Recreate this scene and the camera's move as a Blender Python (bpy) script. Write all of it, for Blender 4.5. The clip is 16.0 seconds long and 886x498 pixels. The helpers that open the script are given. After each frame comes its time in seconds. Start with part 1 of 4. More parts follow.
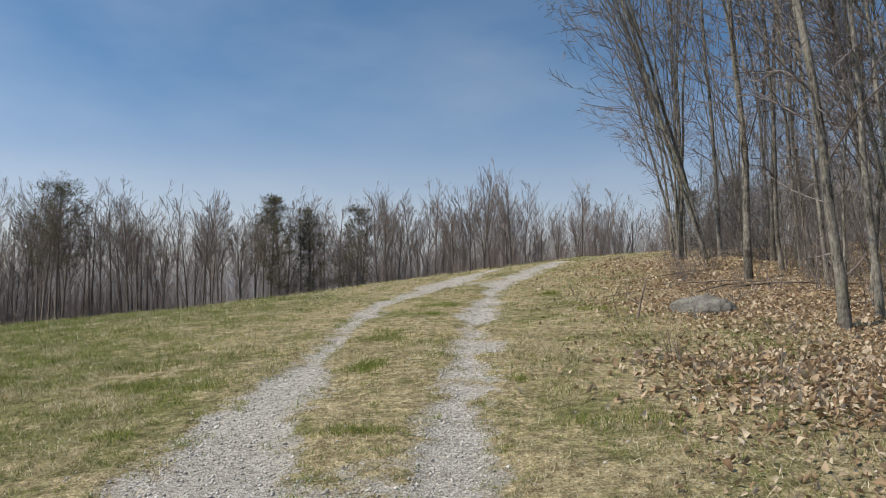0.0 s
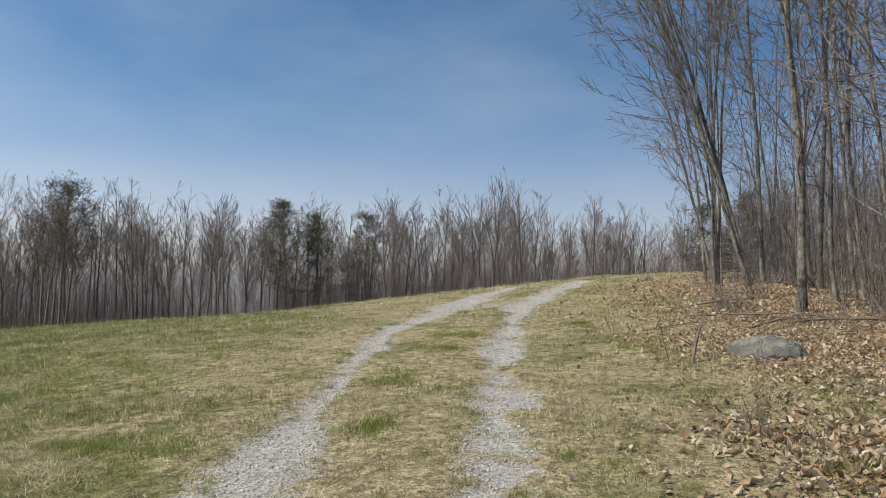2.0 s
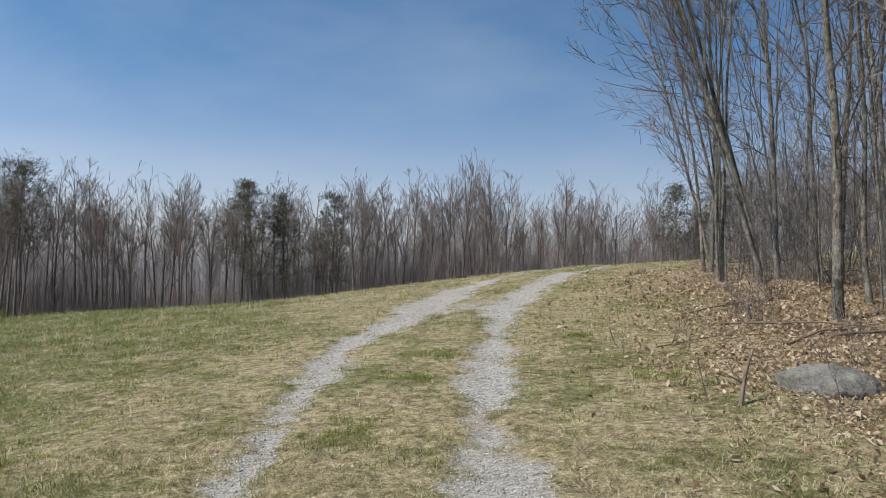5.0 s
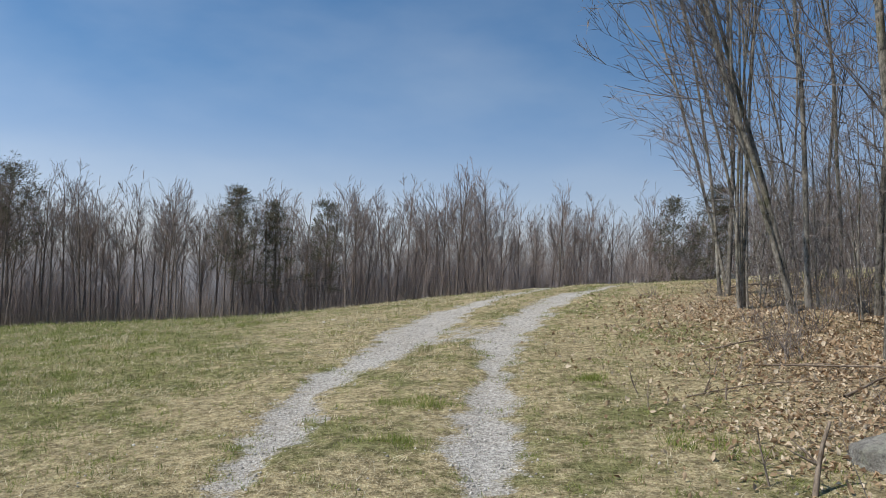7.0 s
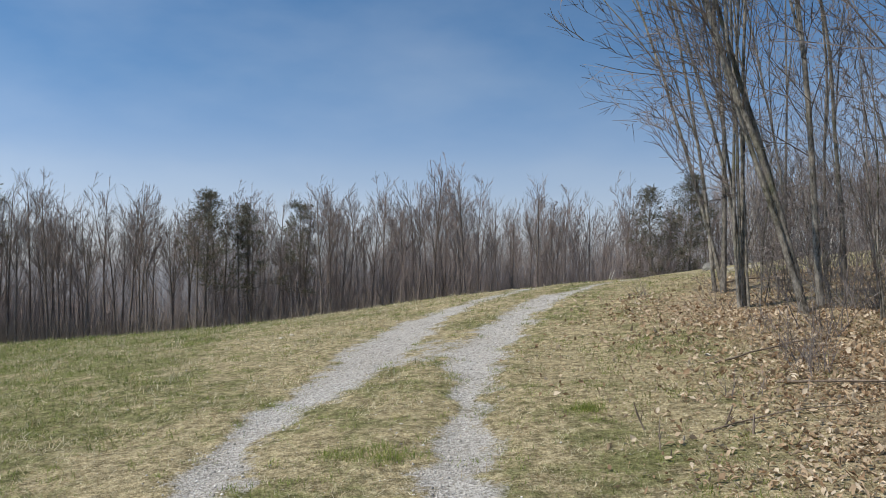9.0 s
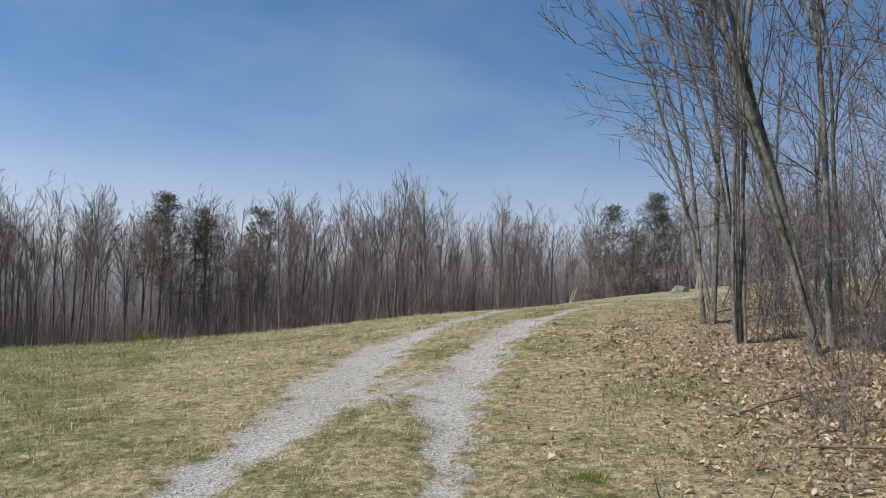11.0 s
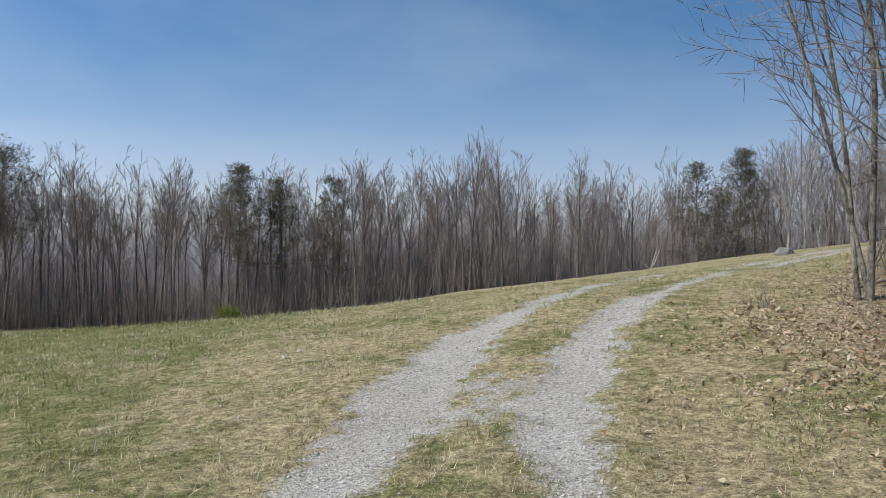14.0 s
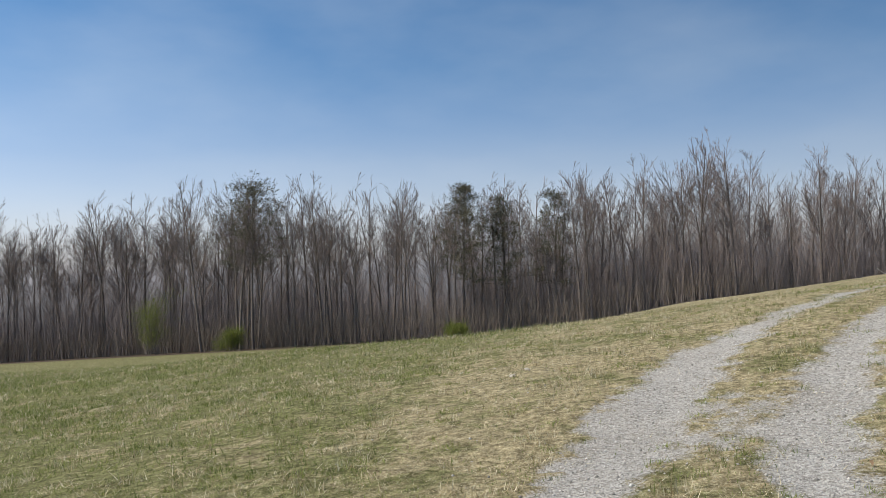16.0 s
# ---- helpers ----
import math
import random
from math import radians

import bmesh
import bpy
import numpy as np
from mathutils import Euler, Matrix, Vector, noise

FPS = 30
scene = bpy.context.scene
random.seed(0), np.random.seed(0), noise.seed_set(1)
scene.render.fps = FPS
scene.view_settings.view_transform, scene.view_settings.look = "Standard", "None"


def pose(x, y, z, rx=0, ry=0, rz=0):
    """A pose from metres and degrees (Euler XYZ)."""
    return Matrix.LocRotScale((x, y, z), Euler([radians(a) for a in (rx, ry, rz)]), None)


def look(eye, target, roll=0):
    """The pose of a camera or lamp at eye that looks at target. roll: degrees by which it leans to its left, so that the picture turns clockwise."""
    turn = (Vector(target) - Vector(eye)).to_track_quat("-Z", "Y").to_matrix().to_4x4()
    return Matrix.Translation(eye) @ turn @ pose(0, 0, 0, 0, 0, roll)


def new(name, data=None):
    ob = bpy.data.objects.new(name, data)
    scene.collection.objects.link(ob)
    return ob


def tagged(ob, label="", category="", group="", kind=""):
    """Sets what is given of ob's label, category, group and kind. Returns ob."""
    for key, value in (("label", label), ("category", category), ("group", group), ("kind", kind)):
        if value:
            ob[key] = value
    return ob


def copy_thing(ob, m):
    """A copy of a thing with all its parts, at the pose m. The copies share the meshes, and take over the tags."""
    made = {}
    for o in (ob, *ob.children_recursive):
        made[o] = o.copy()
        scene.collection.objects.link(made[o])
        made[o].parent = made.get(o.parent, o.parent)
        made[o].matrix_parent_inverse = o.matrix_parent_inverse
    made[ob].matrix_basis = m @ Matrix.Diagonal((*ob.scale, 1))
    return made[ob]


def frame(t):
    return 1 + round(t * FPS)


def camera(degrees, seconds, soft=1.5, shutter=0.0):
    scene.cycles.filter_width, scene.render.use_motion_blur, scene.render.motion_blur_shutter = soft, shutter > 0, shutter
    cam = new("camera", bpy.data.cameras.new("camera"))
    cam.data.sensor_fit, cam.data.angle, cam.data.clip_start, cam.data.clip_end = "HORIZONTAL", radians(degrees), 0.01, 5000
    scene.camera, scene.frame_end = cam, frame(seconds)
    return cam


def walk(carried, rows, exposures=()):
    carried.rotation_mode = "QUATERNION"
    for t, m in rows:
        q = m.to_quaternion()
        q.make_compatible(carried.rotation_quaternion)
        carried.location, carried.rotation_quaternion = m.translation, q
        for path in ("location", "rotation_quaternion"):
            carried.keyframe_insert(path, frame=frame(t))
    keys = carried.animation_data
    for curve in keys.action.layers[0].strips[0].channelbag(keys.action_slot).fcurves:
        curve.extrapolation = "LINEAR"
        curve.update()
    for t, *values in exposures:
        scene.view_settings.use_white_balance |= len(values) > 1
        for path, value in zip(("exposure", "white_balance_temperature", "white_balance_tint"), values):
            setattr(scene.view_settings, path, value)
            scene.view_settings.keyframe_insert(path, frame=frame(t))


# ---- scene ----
cam = camera(55.5, 16.0, soft=0.9)
# seconds, place in metres, turn in degrees
PATH = [
    (0.0, 0.000, -0.000, 1.597, 92.02, -0.05, 0.01),
    (0.5, -0.035, 0.345, 1.635, 93.25, -1.26, 1.27),
    (1.0, -0.042, 0.711, 1.714, 92.17, -0.01, 0.35),
    (1.5, -0.140, 1.071, 1.766, 91.04, -1.79, -3.25),
    (2.0, -0.141, 1.400, 1.832, 92.51, -1.45, 0.51),
    (2.5, -0.202, 1.800, 1.871, 89.68, 0.58, -0.90),
    (3.0, -0.182, 2.113, 1.941, 91.03, -0.62, 0.16),
    (5.5, -0.128, 3.842, 2.161, 91.18, -1.29, -1.74),
    (6.0, -0.055, 4.204, 2.221, 91.29, -0.81, -1.64),
    (6.5, -0.099, 4.548, 2.276, 92.72, -1.54, -4.24),
    (7.0, -0.074, 4.904, 2.301, 91.80, -2.10, -1.94),
    (7.5, -0.011, 5.277, 2.339, 91.46, -1.38, -2.98),
    (8.0, -0.005, 5.660, 2.393, 91.00, -2.77, -5.66),
    (8.5, 0.087, 5.988, 2.454, 91.47, -0.39, -1.51),
    (9.0, 0.122, 6.320, 2.442, 91.61, -0.08, -3.45),
    (11.5, 0.085, 7.899, 2.623, 92.51, -1.65, -6.42),
    (12.0, 0.129, 8.259, 2.645, 91.95, 0.43, -6.12),
    (12.5, 0.111, 8.600, 2.673, 92.20, 0.47, -8.29),
    (13.0, 0.092, 9.004, 2.668, 90.30, -0.70, -4.49),
    (13.5, 0.142, 9.272, 2.694, 92.80, -0.91, -0.95),
    (14.0, 0.083, 9.598, 2.731, 89.92, -0.55, -1.05),
    (14.5, 0.103, 9.752, 2.759, 90.55, 1.27, 0.92),
    (15.0, 0.133, 9.783, 2.779, 92.36, 2.81, 4.34),
    (15.5, 0.103, 9.731, 2.780, 91.77, 2.90, 9.11),
    (16.0, 0.062, 9.731, 2.767, 91.01, 1.86, 14.01),
]
walk(cam, [(t, pose(*place)) for t, *place in PATH],
     [(0.0, -0.05, 6830, 10), (2.5, 0.0, 6750, 10), (6.0, -0.02, 6460, 10), (9.0, 0.0, 6450, 10), (12.5, -0.02, 6330, 10), (14.0, 0.0, 6300, 10), (16.0, 0.0, 6620, 10)])

# ---- sky and sun ----
SUN_ELEVATION, SUN_TURN = 52.0, -112.0   # degrees; turn from straight ahead, to the right
world = bpy.data.worlds.new("sky")
scene.world = world
world.use_nodes = True
wn = world.node_tree
sky = wn.nodes.new("ShaderNodeTexSky")
sky.sky_type = "NISHITA"
sky.sun_disc = False
sky.sun_elevation = radians(SUN_ELEVATION)
sky.sun_rotation = radians(SUN_TURN)
sky.altitude, sky.air_density, sky.dust_density, sky.ozone_density = 300.0, 1.0, 0.7, 2.2
# thin high haze whitens the sky towards the horizon, with faint wisps of cirrus
way = wn.nodes.new("ShaderNodeTexCoord").outputs["Generated"]
parts = wn.nodes.new("ShaderNodeSeparateXYZ")
wn.links.new(way, parts.inputs[0])
rise = wn.nodes.new("ShaderNodeValToRGB")
for i, (at, colour) in enumerate(((0.0, (0.58, 0.60, 0.83)), (0.055, (1.02, 0.96, 1.12)), (0.12, (1.0, 0.96, 1.06)), (0.22, (0.61, 0.81, 0.98)), (0.5, (0.36, 0.76, 0.96)))):
    el = rise.color_ramp.elements[i] if i < 2 else rise.color_ramp.elements.new(at)
    el.position, el.color = at, (*colour, 1)
wn.links.new(parts.outputs["Z"], rise.inputs["Fac"])
tint = wn.nodes.new("ShaderNodeMix")
tint.data_type, tint.blend_type = "RGBA", "MULTIPLY"
tint.inputs["Factor"].default_value = 1.0
wn.links.new(sky.outputs[0], tint.inputs["A"])
wn.links.new(rise.outputs["Color"], tint.inputs["B"])
stretch = wn.nodes.new("ShaderNodeMapping")
stretch.inputs["Scale"].default_value = (1.2, 1.2, 3.0)
stretch.inputs["Rotation"].default_value = (0.0, 0.5, 0.3)
wn.links.new(way, stretch.inputs["Vector"])
wisp = wn.nodes.new("ShaderNodeTexNoise")
wisp.inputs["Scale"].default_value, wisp.inputs["Detail"].default_value = 2.6, 7.0
wn.links.new(stretch.outputs[0], wisp.inputs["Vector"])
thin = wn.nodes.new("ShaderNodeValToRGB")
thin.color_ramp.elements[0].position, thin.color_ramp.elements[0].color = 0.42, (0, 0, 0, 1)
thin.color_ramp.elements[1].position, thin.color_ramp.elements[1].color = 0.75, (0.18, 0.18, 0.18, 1)
wn.links.new(wisp.outputs["Fac"], thin.inputs["Fac"])
cloud = wn.nodes.new("ShaderNodeMix")
cloud.data_type = "RGBA"
cloud.inputs["B"].default_value = (6.6, 7.2, 7.8, 1)
wn.links.new(thin.outputs["Color"], cloud.inputs["Factor"])
wn.links.new(tint.outputs["Result"], cloud.inputs["A"])
wn.links.new(cloud.outputs["Result"], wn.nodes["Background"].inputs["Color"])
# the haze is brighter on the sun's side
glow = wn.nodes.new("ShaderNodeMath")
glow.operation = "MULTIPLY_ADD"
glow.inputs[1].default_value, glow.inputs[2].default_value = -0.034, 0.104
wn.links.new(parts.outputs["X"], glow.inputs[0])
wn.links.new(glow.outputs[0], wn.nodes["Background"].inputs["Strength"])
sun_data = bpy.data.lights.new("sun", "SUN")
sun_data.energy, sun_data.angle, sun_data.color = 4.25, radians(0.6), (1.0, 0.91, 0.785)
sun = new("sun", sun_data)
a, e = radians(SUN_TURN), radians(SUN_ELEVATION)
to_sun = Vector((math.sin(a) * math.cos(e), math.cos(a) * math.cos(e), math.sin(e)))
sun.matrix_world = look(to_sun * 200, (0, 0, 0))

# ---- materials ----
def material(name, roughness=0.9):
    m = bpy.data.materials.new(name)
    m.use_nodes = True
    nt = m.node_tree
    shader = nt.nodes["Principled BSDF"]
    shader.inputs["Roughness"].default_value = roughness
    shader.inputs["Specular IOR Level"].default_value = 0.25
    return m, nt, shader


def node(nt, kind, **values):
    n = nt.nodes.new(kind)
    for key, value in values.items():
        n.inputs[key.replace("_", " ")].default_value = value
    return n


def place_of(nt):
    return nt.nodes.new("ShaderNodeNewGeometry").outputs["Position"]


def noise_of(nt, scale, detail=4.0, rough=0.6, vector=None):
    n = node(nt, "ShaderNodeTexNoise", Scale=scale, Detail=detail, Roughness=rough)
    nt.links.new(vector if vector else place_of(nt), n.inputs["Vector"])
    return n.outputs["Fac"]


def ramp(nt, fac, stops):
    r = nt.nodes.new("ShaderNodeValToRGB")
    for i, (at, colour) in enumerate(stops):
        el = r.color_ramp.elements[i] if i < 2 else r.color_ramp.elements.new(at)
        el.position = at
        el.color = (*colour, 1.0) if len(colour) == 3 else colour
    nt.links.new(fac, r.inputs["Fac"])
    return r.outputs["Color"]


def sums(nt, operation, x, y=0.0, clamp=False):
    n = nt.nodes.new("ShaderNodeMath")
    n.operation, n.use_clamp = operation, clamp
    for value, socket in ((x, n.inputs[0]), (y, n.inputs[1])):
        if isinstance(value, (int, float)):
            socket.default_value = value
        else:
            nt.links.new(value, socket)
    return n.outputs[0]


def mix(nt, fac, x, y, kind="MIX"):
    n = nt.nodes.new("ShaderNodeMix")
    n.data_type, n.blend_type = "RGBA", kind
    for value, socket in ((fac, n.inputs["Factor"]), (x, n.inputs["A"]), (y, n.inputs["B"])):
        if isinstance(value, (int, float)):
            socket.default_value = value
        elif isinstance(value, tuple):
            socket.default_value = (*value, 1.0)
        else:
            nt.links.new(value, socket)
    return n.outputs["Result"]


def bump(nt, shader, height, strength, distance):
    b = node(nt, "ShaderNodeBump", Strength=strength, Distance=distance)
    nt.links.new(height, b.inputs["Height"])
    nt.links.new(b.outputs["Normal"], shader.inputs["Normal"])


def attribute(nt, name):
    n = nt.nodes.new("ShaderNodeAttribute")
    n.attribute_name = name
    return n.outputs["Fac"]


def grain_vector(nt, sx, sy, sz):
    m = nt.nodes.new("ShaderNodeMapping")
    m.inputs["Scale"].default_value = (sx, sy, sz)
    nt.links.new(place_of(nt), m.inputs["Vector"])
    return m.outputs["Vector"]


def ground_material():
    m, nt, sh = material("grass_gravel_and_litter_ground", 1.0)
    sh.inputs["Specular IOR Level"].default_value = 0.04
    fine = noise_of(nt, 38.0, 6.0, 0.75)
    mid = noise_of(nt, 4.2, 6.0, 0.7)
    wide = noise_of(nt, 0.45, 4.0, 0.6)
    straw = ramp(nt, fine, [(0.3, (0.17, 0.135, 0.075)), (0.48, (0.42, 0.35, 0.21)), (0.7, (0.72, 0.65, 0.45))])
    green = ramp(nt, fine, [(0.3, (0.10, 0.112, 0.04)), (0.7, (0.27, 0.285, 0.12))])
    matted = noise_of(nt, 1.5, 5.0, 0.65)
    greenness = sums(nt, "ADD", sums(nt, "MULTIPLY", mid, 0.45), sums(nt, "ADD", sums(nt, "MULTIPLY", wide, 0.4), sums(nt, "MULTIPLY", matted, 0.55)))
    greenness = sums(nt, "ADD", greenness, sums(nt, "MULTIPLY", attribute(nt, "lush"), 0.13))
    turf = mix(nt, ramp(nt, greenness, [(0.69, (0, 0, 0)), (0.80, (0.78, 0.78, 0.78))]), straw, green)
    dirt = ramp(nt, fine, [(0.3, (0.17, 0.135, 0.088)), (0.7, (0.44, 0.365, 0.255))])
    litter = mix(nt, ramp(nt, noise_of(nt, 9.0, 4.0), [(0.42, (0, 0, 0)), (0.6, (1, 1, 1))]), dirt, (0.50, 0.40, 0.27))
    lit = ramp(nt, sums(nt, "ADD", attribute(nt, "litter"), sums(nt, "MULTIPLY", sums(nt, "SUBTRACT", mid, 0.5), 1.3)), [(0.4, (0, 0, 0)), (0.65, (1, 1, 1))])
    base = mix(nt, lit, turf, litter)
    blotches = ramp(nt, noise_of(nt, 11.0, 5.0, 0.7), [(0.37, (0.45, 0.45, 0.43)), (0.63, (1.25, 1.25, 1.23))])
    base = mix(nt, 1.0, base, blotches, "MULTIPLY")
    # darker brown ground from the far line of trees onward
    far_floor = ramp(nt, fine, [(0.3, (0.055, 0.042, 0.032)), (0.7, (0.13, 0.10, 0.078))])
    base = mix(nt, attribute(nt, "far_floor"), base, far_floor)
    # leafless far forest, with the blue-grey of distant haze painted into its colour
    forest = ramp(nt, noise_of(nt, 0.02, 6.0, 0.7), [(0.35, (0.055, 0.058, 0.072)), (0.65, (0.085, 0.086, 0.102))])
    base = mix(nt, attribute(nt, "ridge_haze"), base, forest)
    stones = nt.nodes.new("ShaderNodeTexVoronoi")
    stones.inputs["Scale"].default_value = 55.0
    nt.links.new(place_of(nt), stones.inputs["Vector"])
    split = nt.nodes.new("ShaderNodeSeparateColor")
    nt.links.new(stones.outputs["Color"], split.inputs[0])
    gravel = ramp(nt, split.outputs[0], [(0.0, (0.29, 0.277, 0.257)), (0.5, (0.51, 0.493, 0.462)), (1.0, (0.71, 0.69, 0.655))])
    gravel = mix(nt, sums(nt, "MULTIPLY", sums(nt, "SUBTRACT", 0.62, wide, True), 0.8), gravel, (0.30, 0.25, 0.18))
    edge = sums(nt, "ADD", attribute(nt, "gravel"), sums(nt, "MULTIPLY", sums(nt, "SUBTRACT", fine, 0.5), 1.6))
    worn = ramp(nt, edge, [(0.30, (0, 0, 0)), (0.62, (0.95, 0.95, 0.95))])
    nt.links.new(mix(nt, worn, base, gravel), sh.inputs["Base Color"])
    bump(nt, sh, sums(nt, "ADD", fine, sums(nt, "MULTIPLY", stones.outputs["Distance"], 0.6)), 0.8, 0.03)
    return m


def bark_material(name, dark, light, moss=0.0):
    m, nt, sh = material(name, 0.92)
    streak = noise_of(nt, 9.0, 6.0, 0.7, grain_vector(nt, 5.0, 5.0, 1.6))
    blotch = noise_of(nt, 4.5, 5.0, 0.7)
    colour = ramp(nt, sums(nt, "ADD", sums(nt, "MULTIPLY", streak, 0.5), sums(nt, "MULTIPLY", blotch, 0.5)), [(0.40, dark), (0.60, light)])
    if moss:
        colour = mix(nt, ramp(nt, noise_of(nt, 1.7, 5.0, 0.7), [(0.55, (0, 0, 0)), (0.7, (moss, moss, moss))]), colour, (0.13, 0.15, 0.055))
    info = nt.nodes.new("ShaderNodeObjectInfo")
    tone = ramp(nt, info.outputs["Random"], [(0.0, (0.78, 0.76, 0.74)), (1.0, (1.12, 1.1, 1.08))])
    nt.links.new(mix(nt, 1.0, colour, tone, "MULTIPLY"), sh.inputs["Base Color"])
    bump(nt, sh, streak, 0.6, 0.02)
    return m


def island_material(name, stops, rough=0.85, through_light=0.0, clumped=0.0):
    m, nt, sh = material(name, rough)
    g = nt.nodes.new("ShaderNodeNewGeometry")
    colour = ramp(nt, g.outputs["Random Per Island"], stops)
    colour = mix(nt, 0.35, colour, mix(nt, 1.0, colour, ramp(nt, noise_of(nt, 25.0), [(0.3, (0.4, 0.4, 0.4)), (0.7, (1.3, 1.3, 1.3))]), "MULTIPLY"))
    if clumped:
        colour = mix(nt, clumped, colour, mix(nt, 1.0, colour, ramp(nt, noise_of(nt, 3.2, 5.0, 0.7), [(0.40, (0.52, 0.54, 0.47)), (0.60, (1.28, 1.26, 1.26))]), "MULTIPLY"))
    nt.links.new(colour, sh.inputs["Base Color"])
    if through_light:
        t = nt.nodes.new("ShaderNodeBsdfTranslucent")
        nt.links.new(colour, t.inputs["Color"])
        both = nt.nodes.new("ShaderNodeMixShader")
        both.inputs[0].default_value = through_light
        nt.links.new(sh.outputs[0], both.inputs[1])
        nt.links.new(t.outputs[0], both.inputs[2])
        nt.links.new(both.outputs[0], nt.nodes["Material Output"].inputs["Surface"])
    return m


GROUND = ground_material()
BARK = bark_material("grey_young_bark", (0.065, 0.060, 0.050), (0.40, 0.38, 0.335), 0.5)
TWIG = bark_material("grey_brown_twigs", (0.12, 0.105, 0.098), (0.36, 0.325, 0.31))
FAR_BARK = bark_material("dark_grey_bark", (0.10, 0.085, 0.075), (0.29, 0.25, 0.222))
FAR_TWIG = bark_material("brown_grey_twigs", (0.17, 0.143, 0.134), (0.38, 0.325, 0.305))
BRUSH_TWIG = bark_material("reddish_brush_twigs", (0.19, 0.16, 0.132), (0.40, 0.345, 0.288))
BIRCH_BARK = bark_material("white_birch_bark", (0.35, 0.33, 0.30), (0.72, 0.70, 0.66))
DRY_GRASS = island_material("dry_straw_grass", [(0.0, (0.26, 0.19, 0.09)), (0.3, (0.54, 0.455, 0.28)), (0.7, (0.71, 0.645, 0.465)), (0.9, (0.80, 0.755, 0.58)), (1.0, (0.34, 0.24, 0.12))], 0.8, 0.2, 0.75)
GREEN_GRASS = island_material("fresh_green_grass", [(0.0, (0.115, 0.16, 0.04)), (0.5, (0.215, 0.265, 0.07)), (1.0, (0.38, 0.395, 0.155))], 0.7, 0.4, 0.5)
TUFT_GREEN = island_material("bright_green_tufts", [(0.0, (0.13, 0.18, 0.035)), (0.6, (0.25, 0.305, 0.07)), (1.0, (0.42, 0.43, 0.15))], 0.6, 0.4)
LEAF = island_material("fallen_oak_leaves", [(0.0, (0.25, 0.16, 0.095)), (0.25, (0.42, 0.30, 0.185)), (0.6, (0.57, 0.445, 0.31)), (0.88, (0.74, 0.635, 0.485)), (1.0, (0.15, 0.095, 0.06))], 0.75, 0.2)
BIRCH_TWIG = bark_material("pale_birch_twigs", (0.27, 0.245, 0.24), (0.56, 0.525, 0.515))
GRAVEL = island_material("crushed_grey_stone", [(0.0, (0.28, 0.265, 0.24)), (0.4, (0.49, 0.465, 0.43)), (0.85, (0.66, 0.63, 0.585)), (1.0, (0.80, 0.78, 0.74))], 0.9)
DEAD_WOOD = bark_material("weathered_dead_wood", (0.15, 0.12, 0.092), (0.38, 0.32, 0.26))
WHITE = island_material("pale_scrap", [(0.0, (0.58, 0.53, 0.45)), (1.0, (0.66, 0.61, 0.53))], 0.7)
BUSH_LEAF = island_material("yellow_green_young_leaves", [(0.0, (0.13, 0.17, 0.035)), (1.0, (0.30, 0.32, 0.08))], 0.7, 0.3)


def rock_material():
    m, nt, sh = material("lichen_grey_granite", 0.92)
    grain = noise_of(nt, 60.0, 4.0, 0.7)
    blotch = noise_of(nt, 7.0, 5.0, 0.65)
    stone = ramp(nt, grain, [(0.3, (0.16, 0.153, 0.14)), (0.7, (0.42, 0.405, 0.37))])
    lichen = ramp(nt, blotch, [(0.5, (0, 0, 0)), (0.62, (0.6, 0.6, 0.6))])
    stone = mix(nt, lichen, stone, (0.34, 0.35, 0.28))
    stain = ramp(nt, noise_of(nt, 3.5, 6.0, 0.75), [(0.40, (0.62, 0.62, 0.6)), (0.56, (1.0, 1.0, 1.0))])
    nt.links.new(mix(nt, 1.0, stone, stain, "MULTIPLY"), sh.inputs["Base Color"])
    bump(nt, sh, sums(nt, "ADD", blotch, sums(nt, "MULTIPLY", grain, 0.3)), 1.0, 0.06)
    return m


ROCK = rock_material()
NEEDLES = island_material("pine_needles", [(0.0, (0.085, 0.082, 0.055)), (0.6, (0.145, 0.138, 0.092)), (1.0, (0.22, 0.20, 0.145))], 0.7, 0.15)

# ---- the lie of the land ----
def soft_clip(v, low, high, s):
    return v - s * np.logaddexp(0, (v - high) / s) + s * np.logaddexp(0, (low - v) / s)


def over(v, limit, s):
    return s * np.logaddexp(0, (v - limit) / s)


